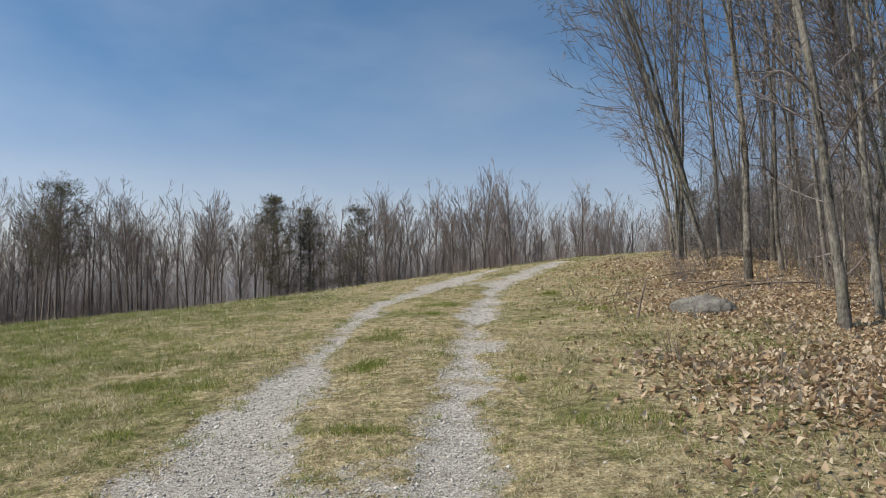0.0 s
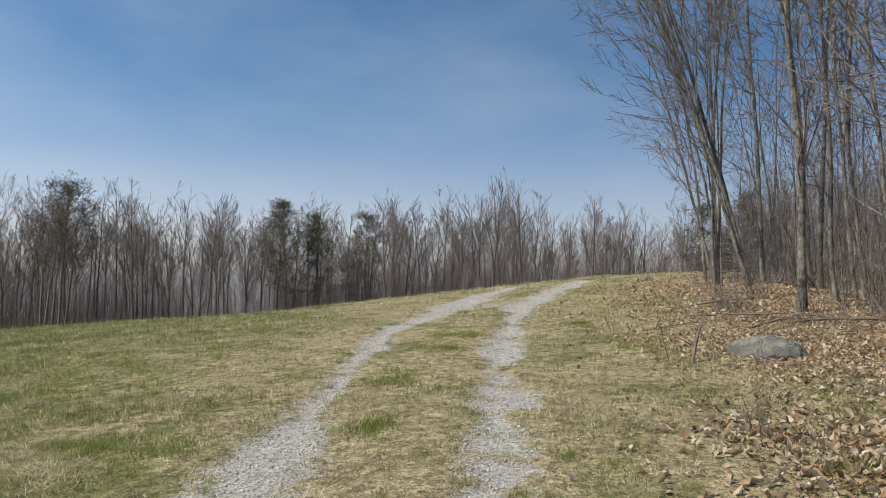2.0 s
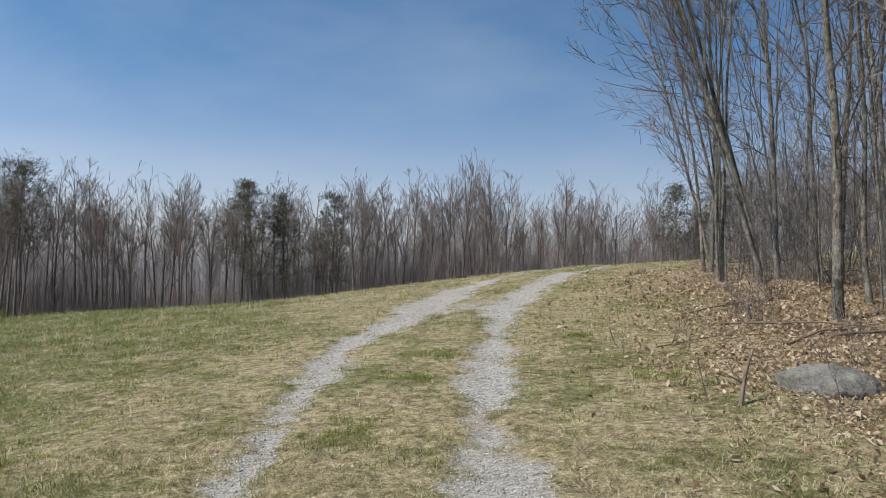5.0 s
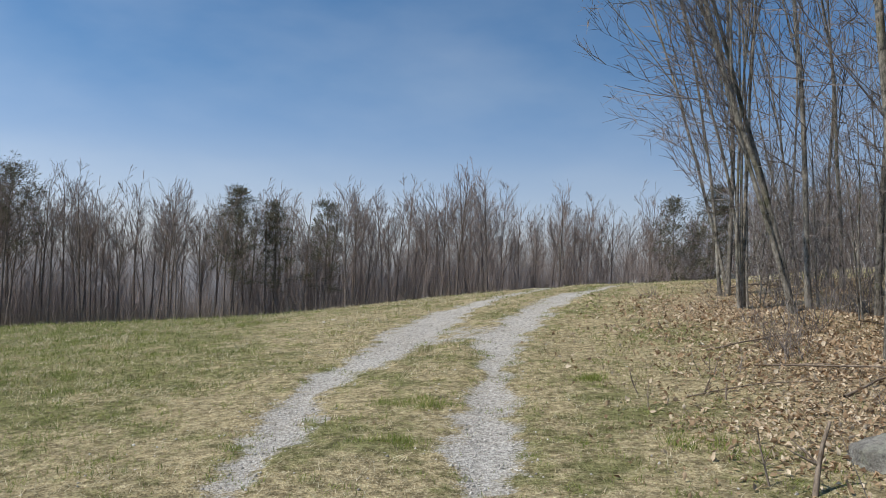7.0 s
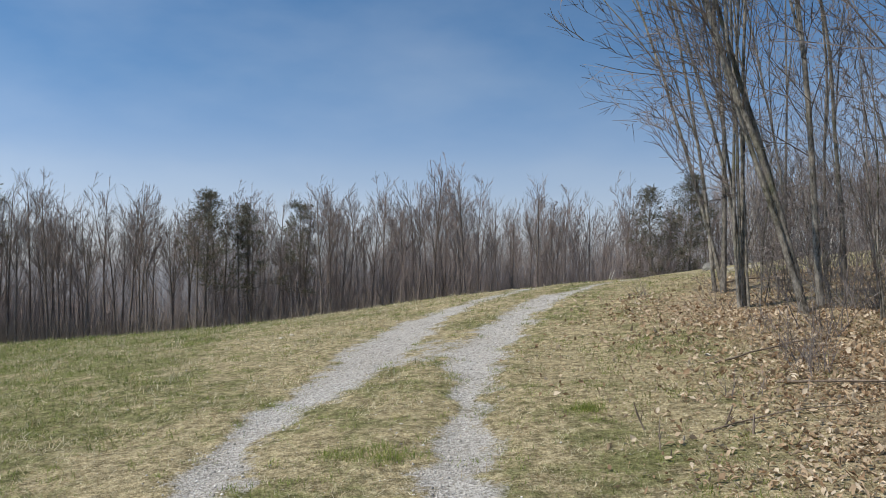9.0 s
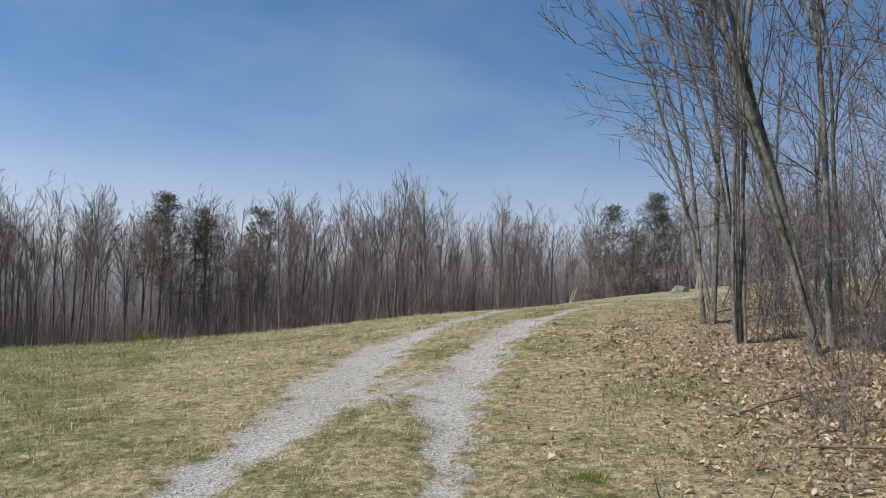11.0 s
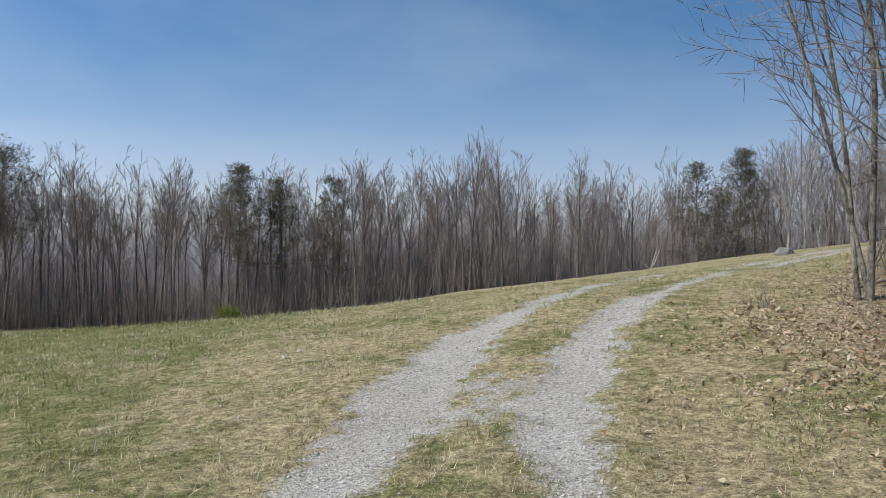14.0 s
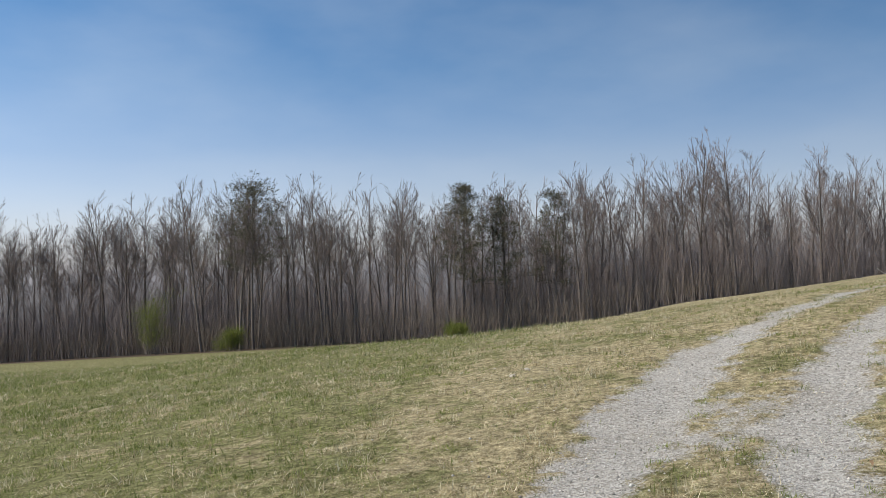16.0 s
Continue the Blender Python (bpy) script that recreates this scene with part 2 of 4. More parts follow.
def hill(x, y):
    """Height of the ground: a shoulder that climbs ahead and falls away to the left, then the valley and far ridges."""
    x, y = np.asarray(x, float), np.asarray(y, float)
    u, v = soft_clip(x, -11.0, 8.0, 1.5) / 30, soft_clip(y, 1.0, 30.0, 2.0) / 30
    z = (-0.0636) + 0.6185 * u + 4.6521 * v + (-3.1587) * u * u + 3.5129 * u * v + (-4.0596) * v * v + (-0.1518) * u**3 + 1.0355 * u * u * v + (-0.4809) * u * v * v + 0.8960 * v**3
    z = z - 0.043 * over(-x, 11.0, 1.5) - 0.021 * (over(-x, 16.0, 2.0) - over(-x, 36.0, 2.0)) + 0.095 * over(x, 8.0, 1.5) - 0.09 * over(-y, -1.0, 2.0)
    right = 1 / (1 + np.exp(-np.clip((x - 12.07) / 2.97, -30, 30)))
    left = 1 / (1 + np.exp(np.clip((x - 1.0) / 3.6, -30, 30)))
    z = z + over(y, 30.0, 2.0) * (-0.046 + 0.054 * right - 0.019 * left) - right * 0.119 * over(y, 48.0, 4.0)
    z = z + 0.521 * np.exp(-(((x + 11.9) / 6) ** 2) - ((y - 32.75) / 6) ** 2) + 0.307 * np.exp(-(((x - 4.5) / 6) ** 2) - ((y - 23.7) / 6) ** 2)
    z = z - 0.07 * over(x, 26.0, 3.0) + 0.19 * np.exp(-(((x - 5.3) / 0.9) ** 2) - ((y - 16.2) / 0.9) ** 2)
    r = np.hypot(x, y - 10)
    fall = over(r, 170.0, 10.0)
    z = z - 55 * (1 - np.exp(-fall * 0.16 / 55)) + 0.052 * over(r, 900.0, 60.0) * np.exp(-np.maximum(r - 2300, 0) / 900)
    return z


def height(x, y):
    return float(hill(x, y))


def fuzz(x, y, f, seed, octaves=4):
    """Value noise between 0 and 1, f cells to the metre, with finer octaves on top."""
    x, y = np.asarray(x, float), np.asarray(y, float)
    total, weight, amp = 0.0, 0.0, 1.0
    for k in range(octaves):
        table = np.random.RandomState(seed * 17 + k).uniform(0, 1, (257, 257))
        u, v = x * f + 31.7 * k, y * f + 17.3 * k
        i, j = np.floor(u).astype(int), np.floor(v).astype(int)
        a, b = u - i, v - j
        a, b = a * a * (3 - 2 * a), b * b * (3 - 2 * b)
        i0, i1, j0, j1 = i % 257, (i + 1) % 257, j % 257, (j + 1) % 257
        total = total + amp * ((table[i0, j0] * (1 - a) + table[i1, j0] * a) * (1 - b) + (table[i0, j1] * (1 - a) + table[i1, j1] * a) * b)
        weight, amp, f = weight + amp, amp * 0.6, f * 2.1
    return total / weight


# the two wheel ruts: distance along, centre, half width
RUT_LEFT = ((-40, -1.2, 0.4), (4.6, -1.26, 0.42), (6.0, -1.27, 0.27), (7.5, -1.24, 0.26), (8.6, -1.18, 0.17), (9.8, -1.14, 0.14), (11.0, -1.06, 0.17), (12.0, -1.06, 0.22), (13.2, -0.94, 0.16),
            (14.3, -0.64, 0.22), (15.3, -0.36, 0.28), (16.6, -0.10, 0.38), (18.4, 0.26, 0.36), (20.0, 0.70, 0.32), (21.1, 1.18, 0.26), (22.5, 1.92, 0.26), (24, 2.85, 0.28), (30, 6.3, 0.42), (34, 8.6, 0.45), (38.5, 12.2, 0.5), (40.3, 14.8, 0.5), (43, 20.0, 0.4), (60, 60, 0.3))
RUT_RIGHT = ((-40, 0.0, 0.3), (4.6, 0.05, 0.26), (5.9, 0.07, 0.19), (6.9, 0.22, 0.16), (7.3, 0.26, 0.18), (7.55, 0.22, 0.08), (7.9, 0.27, 0.32), (8.4, 0.25, 0.27), (9.0, 0.29, 0.15), (9.5, 0.30, 0.07), (10.3, 0.38, 0.14), (11.6, 0.52, 0.24),
             (12.3, 0.59, 0.22), (13.2, 0.73, 0.14), (14.4, 0.90, 0.18), (15.4, 0.97, 0.27), (16.2, 1.06, 0.32), (17.0, 1.35, 0.30), (17.8, 1.58, 0.30), (19.0, 1.99, 0.26), (20.2, 2.46, 0.26), (21.4, 3.14, 0.26), (22.6, 3.94, 0.26), (24, 4.9, 0.28), (30, 8.0, 0.42), (34, 10.2, 0.45), (37.8, 13.6, 0.5), (39.3, 16.0, 0.5), (41.5, 20.5, 0.4), (60, 62, 0.3))


def along(rut, y):
    at, mid, half = np.array(rut).T
    slope = (np.interp(y + 0.4, at, mid) - np.interp(y - 0.4, at, mid)) / 0.8
    return np.interp(y, at, mid), np.interp(y, at, half), np.cos(np.arctan(slope))


def gravel_at(x, y):
    """1 on bare gravel, 0 on grass, with a ragged edge."""
    x, y = np.asarray(x, float), np.asarray(y, float)
    (ml, hl, cl), (mr, hr, cr) = along(RUT_LEFT, y), along(RUT_RIGHT, y)
    inside = np.maximum(hl * (0.45 + 0.55 * cl) - np.abs(x - ml) * cl, hr * (0.45 + 0.55 * cr) - np.abs(x - mr) * cr)
    between = (x > ml) & (x < mr)
    inside = np.where(between, np.maximum(inside, -0.02 - 0.5 * (1 - np.clip((y - 14.6) / 1.2, 0, 1) * np.clip((19 - y) / 1.5, 0, 1)) + 0.5 * np.clip((5.5 - y) / 0.7, 0, 1)), inside)
    inside = inside + 0.40 * (fuzz(x, y, 1.7, 3) - 0.5) + 0.42 * (fuzz(x, y, 5.5, 4, 3) - 0.5)
    fade = np.clip((26 - y) / 6, 0.62, 1) * np.clip((70 - y) / 10, 0, 1)
    return np.clip(0.5 + (inside + np.interp(y, [6, 8, 13, 15], [0.03, -0.03, -0.03, 0.04])) / 0.36, 0, 1) * fade


def litter_at(x, y):
    """1 under the trees, 0 on the open grass."""
    x, y = np.asarray(x, float), np.asarray(y, float)
    edge = 2.6 + 0.06 * y + 0.35 * np.sin(y * 0.9 + 1) + 0.38 * over(y, 17.5, 1.0) + 1.3 * over(y, 23.0, 1.0)
    woods = np.clip((x - edge) / 2.8 + 0.5, 0, 1)
    far = np.clip((y - 98) / 8, 0, 1)
    return np.maximum(woods, far)


def lines(breaks):
    """Grid lines: (from, to, first step, growth)."""
    out = []
    for start, end, step, grow in breaks:
        v, s = start, step
        while (v < end) if end > start else (v > end):
            out.append(v)
            v += s if end > start else -s
            s *= grow
        out.append(end)
    return np.array(sorted(set(np.round(out, 4))))


def mesh_object(name, verts, faces, mat, parent=None, label="", smooth=False):
    me = bpy.data.meshes.new(name)
    verts, faces = np.asarray(verts, np.float32), np.asarray(faces, np.int32)
    count, corners = faces.shape
    me.vertices.add(len(verts))
    me.vertices.foreach_set("co", verts.ravel())
    me.loops.add(count * corners)
    me.loops.foreach_set("vertex_index", faces.ravel())
    me.polygons.add(count)
    me.polygons.foreach_set("loop_start", np.arange(0, count * corners, corners, dtype=np.int32))
    me.update(calc_edges=True)
    me.materials.append(mat)
    if smooth:
        me.shade_smooth()
    me.update()
    ob = new(name, me)
    if parent is not None:
        ob.parent = parent
    if label:
        ob["label"] = label
    return ob


gx = lines([(-2.6, 4.6, 0.05, 1.0), (-7, -2.6, 0.14, 1.0), (4.6, 8, 0.14, 1.0), (8, 3600, 0.15, 1.085), (-7, -3600, 0.15, 1.085)])
gy = lines([(3.6, 24, 0.06, 1.0), (2, 3.6, 0.14, 1.0), (24, 26, 0.14, 1.0), (26, 3600, 0.15, 1.065), (2, -1500, 0.2, 1.15)])
XX, YY = np.meshgrid(gx, gy)
ZZ = hill(XX, YY)
GR = gravel_at(XX, YY)
rough = np.zeros_like(ZZ)
for k, (f, amp) in enumerate(((0.9, 0.030), (2.3, 0.016), (5.1, 0.008))):
    ph = np.random.RandomState(k).uniform(0, 6.28, 6)
    rough += amp * (np.sin(XX * f + ph[0] + 1.3 * np.sin(YY * f * 0.7 + ph[1])) * np.sin(YY * f * 1.1 + ph[2] + 1.1 * np.sin(XX * f * 0.8 + ph[3])))
ROUGH_NEAR = np.clip(1.6 - np.hypot(XX, YY - 12) / 60, 0, 1)
ZZ = ZZ + rough * ROUGH_NEAR - 0.035 * GR * ROUGH_NEAR
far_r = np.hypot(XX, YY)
ZZ = ZZ + np.clip((far_r - 700) / 600, 0, 1) * 14 * (np.sin(XX / 310 + 1) + 0.6 * np.sin(XX / 130 + YY / 400))
nx, ny = len(gx), len(gy)
idx = np.arange(nx * ny).reshape(ny, nx)
quads = np.stack([idx[:-1, :-1], idx[:-1, 1:], idx[1:, 1:], idx[1:, :-1]], -1).reshape(-1, 4)
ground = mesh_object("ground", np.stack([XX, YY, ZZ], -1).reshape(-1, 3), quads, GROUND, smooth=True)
tagged(ground, "sloping meadow of straw and green grass with gravel ruts and leaf litter", "ground", kind="structure")
for name, values in (("gravel", GR), ("litter", litter_at(XX, YY)), ("far_floor", np.clip((YY - 97) / 6, 0, 1)), ("ridge_haze", np.clip((far_r - 350) / 200, 0, 1)), ("lush", np.clip((-XX - 1.5) / 3, 0, 1))):
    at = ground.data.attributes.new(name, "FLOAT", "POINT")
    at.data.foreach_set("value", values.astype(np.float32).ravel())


def surface(x, y):
    """The built ground's height at points, between its grid lines."""
    x, y = np.asarray(x, float), np.asarray(y, float)
    i = np.clip(np.searchsorted(gx, x) - 1, 0, nx - 2)
    j = np.clip(np.searchsorted(gy, y) - 1, 0, ny - 2)
    fx, fy = (x - gx[i]) / (gx[i + 1] - gx[i]), (y - gy[j]) / (gy[j + 1] - gy[j])
    return (ZZ[j, i] * (1 - fx) + ZZ[j, i + 1] * fx) * (1 - fy) + (ZZ[j + 1, i] * (1 - fx) + ZZ[j + 1, i + 1] * fx) * fy

# ---- trees ----
def tubes(pts, radii, sides):
    """Vertices and faces of many tapered tubes: pts (n, k, 3), radii (n, k)."""
    n, k, _ = pts.shape
    way = np.gradient(pts, axis=1)
    way /= np.linalg.norm(way, axis=2, keepdims=True) + 1e-9
    ref = np.where(np.abs(way[:, :1, :1]) < 0.8, np.array([1.0, 0, 0]), np.array([0, 1.0, 0]))
    a = np.cross(way, np.broadcast_to(ref, way.shape))
    a /= np.linalg.norm(a, axis=2, keepdims=True) + 1e-9
    b = np.cross(way, a)
    ang = np.arange(sides) * 2 * np.pi / sides
    ring = pts[:, :, None] + radii[:, :, None, None] * (np.cos(ang)[:, None] * a[:, :, None] + np.sin(ang)[:, None] * b[:, :, None])
    i, t = np.meshgrid(np.arange(k - 1), np.arange(sides), indexing="ij")
    u = (t + 1) % sides
    face = np.stack([i * sides + t, i * sides + u, (i + 1) * sides + u, (i + 1) * sides + t], -1).reshape(-1, 4)
    return ring.reshape(-1, 3), (face[None] + (np.arange(n) * k * sides)[:, None, None]).reshape(-1, 4)


def ribbons(pts, radii, rng):
    """Hair-fine twigs: tapering strips, each turned at random round its own line."""
    n, k, _ = pts.shape
    side = np.cross(pts[:, -1] - pts[:, 0], rng.normal(0, 1, (n, 3)))
    side /= np.linalg.norm(side, axis=1, keepdims=True) + 1e-9
    wide = radii[:, :, None] * side[:, None]
    i = 2 * np.arange(k - 1)
    face = np.stack([i, i + 1, i + 3, i + 2], -1)
    return np.stack([pts - wide, pts + wide], 2).reshape(-1, 3), (face[None] + (np.arange(n) * 2 * k)[:, None, None]).reshape(-1, 4)


def joined(pieces):
    """One set of vertices and faces from several."""
    verts, faces, n = [], [], 0
    for v, f in pieces:
        verts.append(v)
        faces.append(f + n)
        n += len(v)
    return np.concatenate(verts), np.concatenate(faces)


def grow(rng, at, way, length, radius, steps, bend, rise, tip=0.25, sweep=(0, 0, 0)):
    """Crooked, tapering limbs, all at once: points (n, steps + 1, 3) and radii."""
    at, way = np.atleast_2d(np.asarray(at, float)), np.atleast_2d(np.asarray(way, float))
    n = len(at)
    length, radius = np.broadcast_to(np.asarray(length, float), (n,)), np.broadcast_to(np.asarray(radius, float), (n,))
    way = way / (np.linalg.norm(way, axis=1, keepdims=True) + 1e-9)
    pts = [at]
    for _ in range(steps):
        way = way + rng.normal(0, bend, (n, 3)) + np.array([0, 0, rise]) + np.asarray(sweep)
        way = way / np.linalg.norm(way, axis=1, keepdims=True)
        pts.append(pts[-1] + way * (length / steps)[:, None])
    return np.stack(pts, 1), radius[:, None] * (1 - np.linspace(0, 1, steps + 1) * (1 - tip))


def offshoots(rng, limbs, count, low, high, spread, favour, ratio, taper, thin, least, steps, bend, rise, tip=0.3):
    """Side branches of every limb given, `count` each."""
    pts, radii = limbs
    n, k, _ = pts.shape
    total = np.linalg.norm(np.diff(pts, axis=1), axis=2).sum(1)
    f = low + (high - low) * (np.arange(count) + rng.uniform(0, 1, (n, count))) / count
    i = np.minimum((f * (k - 1)).astype(int), k - 2)
    g = (f * (k - 1) - i)[..., None]
    row = np.arange(n)[:, None]
    at = pts[row, i] * (1 - g) + pts[row, i + 1] * g
    r = radii[row, i] * (1 - g[..., 0]) + radii[row, i + 1] * g[..., 0]
    way = pts[row, i + 1] - pts[row, i]
    way /= np.linalg.norm(way, axis=2, keepdims=True) + 1e-9
    side = rng.normal(0, 1, (n, count, 3)) + np.asarray(favour)
    side -= way * (side * way).sum(2, keepdims=True)
    side /= np.linalg.norm(side, axis=2, keepdims=True) + 1e-9
    a = np.radians(spread * rng.uniform(0.65, 1.35, (n, count, 1)))
    out = way * np.cos(a) + side * np.sin(a)
    length = total[:, None] * ratio * rng.uniform(0.5, 1.2, (n, count)) * (1.15 - taper * f)
    return grow(rng, at.reshape(-1, 3), out.reshape(-1, 3), length.ravel(), np.maximum(r * thin, least).ravel(), steps, bend, rise, tip)


def tree_thing(name, trunk, forks, limbs, twigs, bark, twig, label, category, at, sides, rng):
    """trunk: stems, each a part with its own share of the forks; limbs and twigs: branches as tubes and as fine strips, together the crown."""
    root = new(name)
    root.location = at
    n = len(trunk[0])
    per = len(forks[0]) // n
    for s in range(n):
        v, f = joined([tubes(trunk[0][s:s + 1], trunk[1][s:s + 1], sides[0]), tubes(forks[0][s * per:(s + 1) * per], forks[1][s * per:(s + 1) * per], sides[1])])
        mesh_object("trunk", v, f, bark, root, smooth=True)
    v, f = joined([tubes(*limbs, 3)] + [ribbons(p, r, rng) for p, r in twigs])
    mesh_object("crown", v, f, twig, root)
    return tagged(root, label, category)


FOOT = 0.12


def wood_tree(seed, x, y, stems, tall, radius, lean, favour, label, detail=(18, 7, 6), apart=0.12, first=0.15, sides=(9, 5), reach=0.27, sweep=0.0, fork=2, fine_r=0.0045, hair_r=0.003, droop=0.02):
    """A bare young tree at the wood's edge: one or more stems that bend out to the light, forking into steep limbs."""
    rng = np.random.RandomState(seed)
    several = stems > 1
    way = np.array([lean[0], lean[1], 1.0]) + rng.normal(0, 1, (stems, 3)) * (apart * several, apart * several, 0)
    start = rng.normal(0, 1, (stems, 3)) * (0.085, 0.085, 0) * (np.arange(stems) > 0)[:, None] - (0, 0, FOOT)
    size = np.where(np.arange(stems) == 0, 1.0, rng.uniform(0.6, 0.95, stems))
    trunk = grow(rng, start, way, tall * np.where(np.arange(stems) == 0, 1.0, rng.uniform(0.8, 1.05, stems)), radius * size, 16, 0.032, 0.004, 0.08, (sweep, 0, 0))
    trunk[1][:, 0] *= 1.3
    leaders = offshoots(rng, trunk, fork, 0.24, 0.6, 16, np.asarray(favour) * 0.6, 0.58, 0.5, 0.62, 0.007, 9, 0.04, 0.02, 0.14)
    heavy = offshoots(rng, trunk, detail[0], first, 0.98, 42, favour, reach, 0.62, 0.30, 0.0055, 8, 0.085, droop, 0.3)
    more = offshoots(rng, leaders, max(4, detail[0] // 2), 0.12, 0.98, 40, favour, reach * 1.3, 0.6, 0.38, 0.0055, 8, 0.085, droop, 0.3)
    heavy = tuple(np.concatenate([p, q]) for p, q in zip(heavy, more))
    fine = offshoots(rng, heavy, detail[1], 0.12, 0.98, 36, np.asarray(favour) * 0.4, 0.45, 0.5, 0.6, fine_r, 4, 0.10, 0.02, 0.5)
    hair = offshoots(rng, fine, detail[2], 0.1, 0.98, 38, np.asarray(favour) * 0.3, 0.5, 0.4, 0.7, hair_r, 2, 0.06, 0.015, 0.55)
    spurs = offshoots(rng, trunk, 9, 0.03, 0.32, 78, (0, 0, 0), 0.055, 0.3, 0.12, 0.0035, 4, 0.12, 0.02, 0.5)
    fine = tuple(np.concatenate([p, q]) for p, q in zip(fine, spurs))
    return tree_thing("bare_tree", trunk, leaders, heavy, [fine, hair], BARK, TWIG, label, "tree", (x, y, float(surface(x, y))), sides, rng)


# ---- the edge of the wood beside the road ----
LIGHT = (-0.75, -0.3, 0.1)
EDGE = "bare grey-barked tree leaning out from the wood's edge over leaf litter"
edge_trees = [
    # seed, x, y, stems, height, radius, lean, first branch, stem spread, sweep, label
    (1, 4.03, 8.43, 1, 10.5, 0.056, (-0.09, 0.02), 0.14, 0.0, -0.003, "bare slender grey tree standing in dry leaves beside a boulder"),
    (2, 5.6, 10.8, 2, 10.0, 0.050, (-0.075, 0.0), 0.14, 0.05, -0.003, EDGE),
    (3, 4.90, 13.5, 1, 11.0, 0.064, (-0.03, 0.0), 0.14, 0.0, -0.003, "straight dark-stemmed bare tree among thin saplings"),
    (4, 5.02, 16.05, 3, 11.0, 0.045, (-0.27, -0.03), 0.20, 0.06, -0.015, "bare forked tree leaning far out towards the road"),
    (5, 5.16, 18.17, 6, 11.0, 0.033, (-0.05, -0.01), 0.14, 0.024, -0.004, "clump of slender bare stems at the wood's corner"),
    (6, 5.45, 16.5, 1, 11.0, 0.043, (-0.13, 0.0), 0.14, 0.0, -0.003, "bare dark-barked tree beside a leaning forked trunk"),
    (7, 4.95, 10.35, 1, 5.5, 0.020, (-0.03, 0.0), 0.2, 0.0, -0.003, "thin bare sapling standing in dry leaves"),
    (8, 6.3, 9.4, 3, 10.0, 0.047, (-0.10, -0.03), 0.14, 0.08, -0.003, EDGE),
    (9, 6.9, 12.6, 2, 10.0, 0.047, (-0.12, 0.0), 0.14, 0.08, -0.003, EDGE),
    (10, 6.6, 15.2, 3, 10.5, 0.045, (-0.14, 0.0), 0.14, 0.07, -0.003, EDGE),
    (11, 5.6, 20.0, 3, 10.5, 0.045, (-0.075, 0.0), 0.14, 0.05, -0.003, EDGE),
    (13, 4.62, 8.9, 1, 10.0, 0.040, (-0.12, 0.0), 0.14, 0.0, -0.003, EDGE),
    (14, 5.6, 12.2, 1, 10.5, 0.036, (-0.08, 0.0), 0.14, 0.0, -0.003, EDGE),
    (15, 5.3, 9.5, 2, 10.0, 0.036, (-0.12, 0.0), 0.14, 0.05, -0.003, EDGE),
    (12, 5.9, 14.6, 1, 10.5, 0.040, (-0.14, 0.0), 0.14, 0.0, -0.003, EDGE),
]
for seed, x, y, stems, tall, r, lean, first, apart, sweep, label in edge_trees:
    ob = wood_tree(seed, x, y, stems, tall, r, lean, LIGHT, label, (20, 7, 6) if stems < 3 else (14, 6, 5), apart, first, (10, 5), 0.19, sweep, 2, 0.007, 0.005, 0.012)
    tagged(ob, group="trees of the roadside wood")

# slender trees and saplings that fill the wood behind them
fillers = []
for k in range(7):
    stems = (1, 2, 3, 1, 2, 1, 2)[k]
    ob = wood_tree(40 + k, 0, 0, stems, (9.5, 9, 8.5, 10.5, 8, 10, 9.5)[k], (0.046, 0.034, 0.028, 0.055, 0.030, 0.038, 0.036)[k], (-0.10, 0.0), (-0.5, -0.2, 0.2),
                   "slender bare tree inside the roadside wood", (13, 5, 3) if stems == 1 else (10, 4, 3), 0.08, 0.12, (7, 4), 0.20, -0.002, 2, 0.0075, 0.0055, 0.03)
    fillers.append(ob)
saplings = []
for k in range(5):
    ob = wood_tree(60 + k, 0, 0, (2, 3, 1, 4, 2)[k], (3.6, 2.8, 4.4, 2.2, 5.0)[k], (0.014, 0.012, 0.016, 0.010, 0.018)[k], (-0.06, -0.03), (-0.3, -0.2, 0.2),
                   "thin bare sapling under the roadside trees", (9, 4, 4), 0.16, 0.10, (5, 3), 0.3, -0.003, 1, 0.004, 0.0032)
    ob.name = "sapling"
    saplings.append(ob)


def wood_edge(y):
    return 5.6 + 0.02 * y + 0.35 * max(y - 19.5, 0) + 0.9 * max(y - 24, 0)


taken = [(x, y) for _, x, y, *_ in edge_trees]


def scatter(things, count, seed, depth, gap, low, high, offset):
    rng = np.random.RandomState(seed)
    made = tries = 0
    while made < count and tries < count * 60:
        tries += 1
        y = rng.uniform(low, high)
        x = wood_edge(y) + offset + depth * rng.uniform(0, 1) ** 1.3
        if any((x - a) ** 2 + (y - b) ** 2 < gap**2 for a, b in taken):
            continue
        taken.append((x, y))
        m = pose(x, y, float(surface(x, y)), 0, 0, rng.uniform(-50, 50))
        ob = things[made % len(things)]
        if made < len(things):
            ob.matrix_basis = m
        else:
            ob = copy_thing(ob, m)
        s = rng.uniform(0.8, 1.15)
        ob.scale = (s, s, s)
        ob["group"] = "trees of the roadside wood"
        made += 1


scatter(fillers, 90, 3, 14.0, 0.5, 5.5, 38.0, 0.3)
scatter(saplings, 80, 4, 7.0, 0.3, 7.0, 27.0, -0.35)

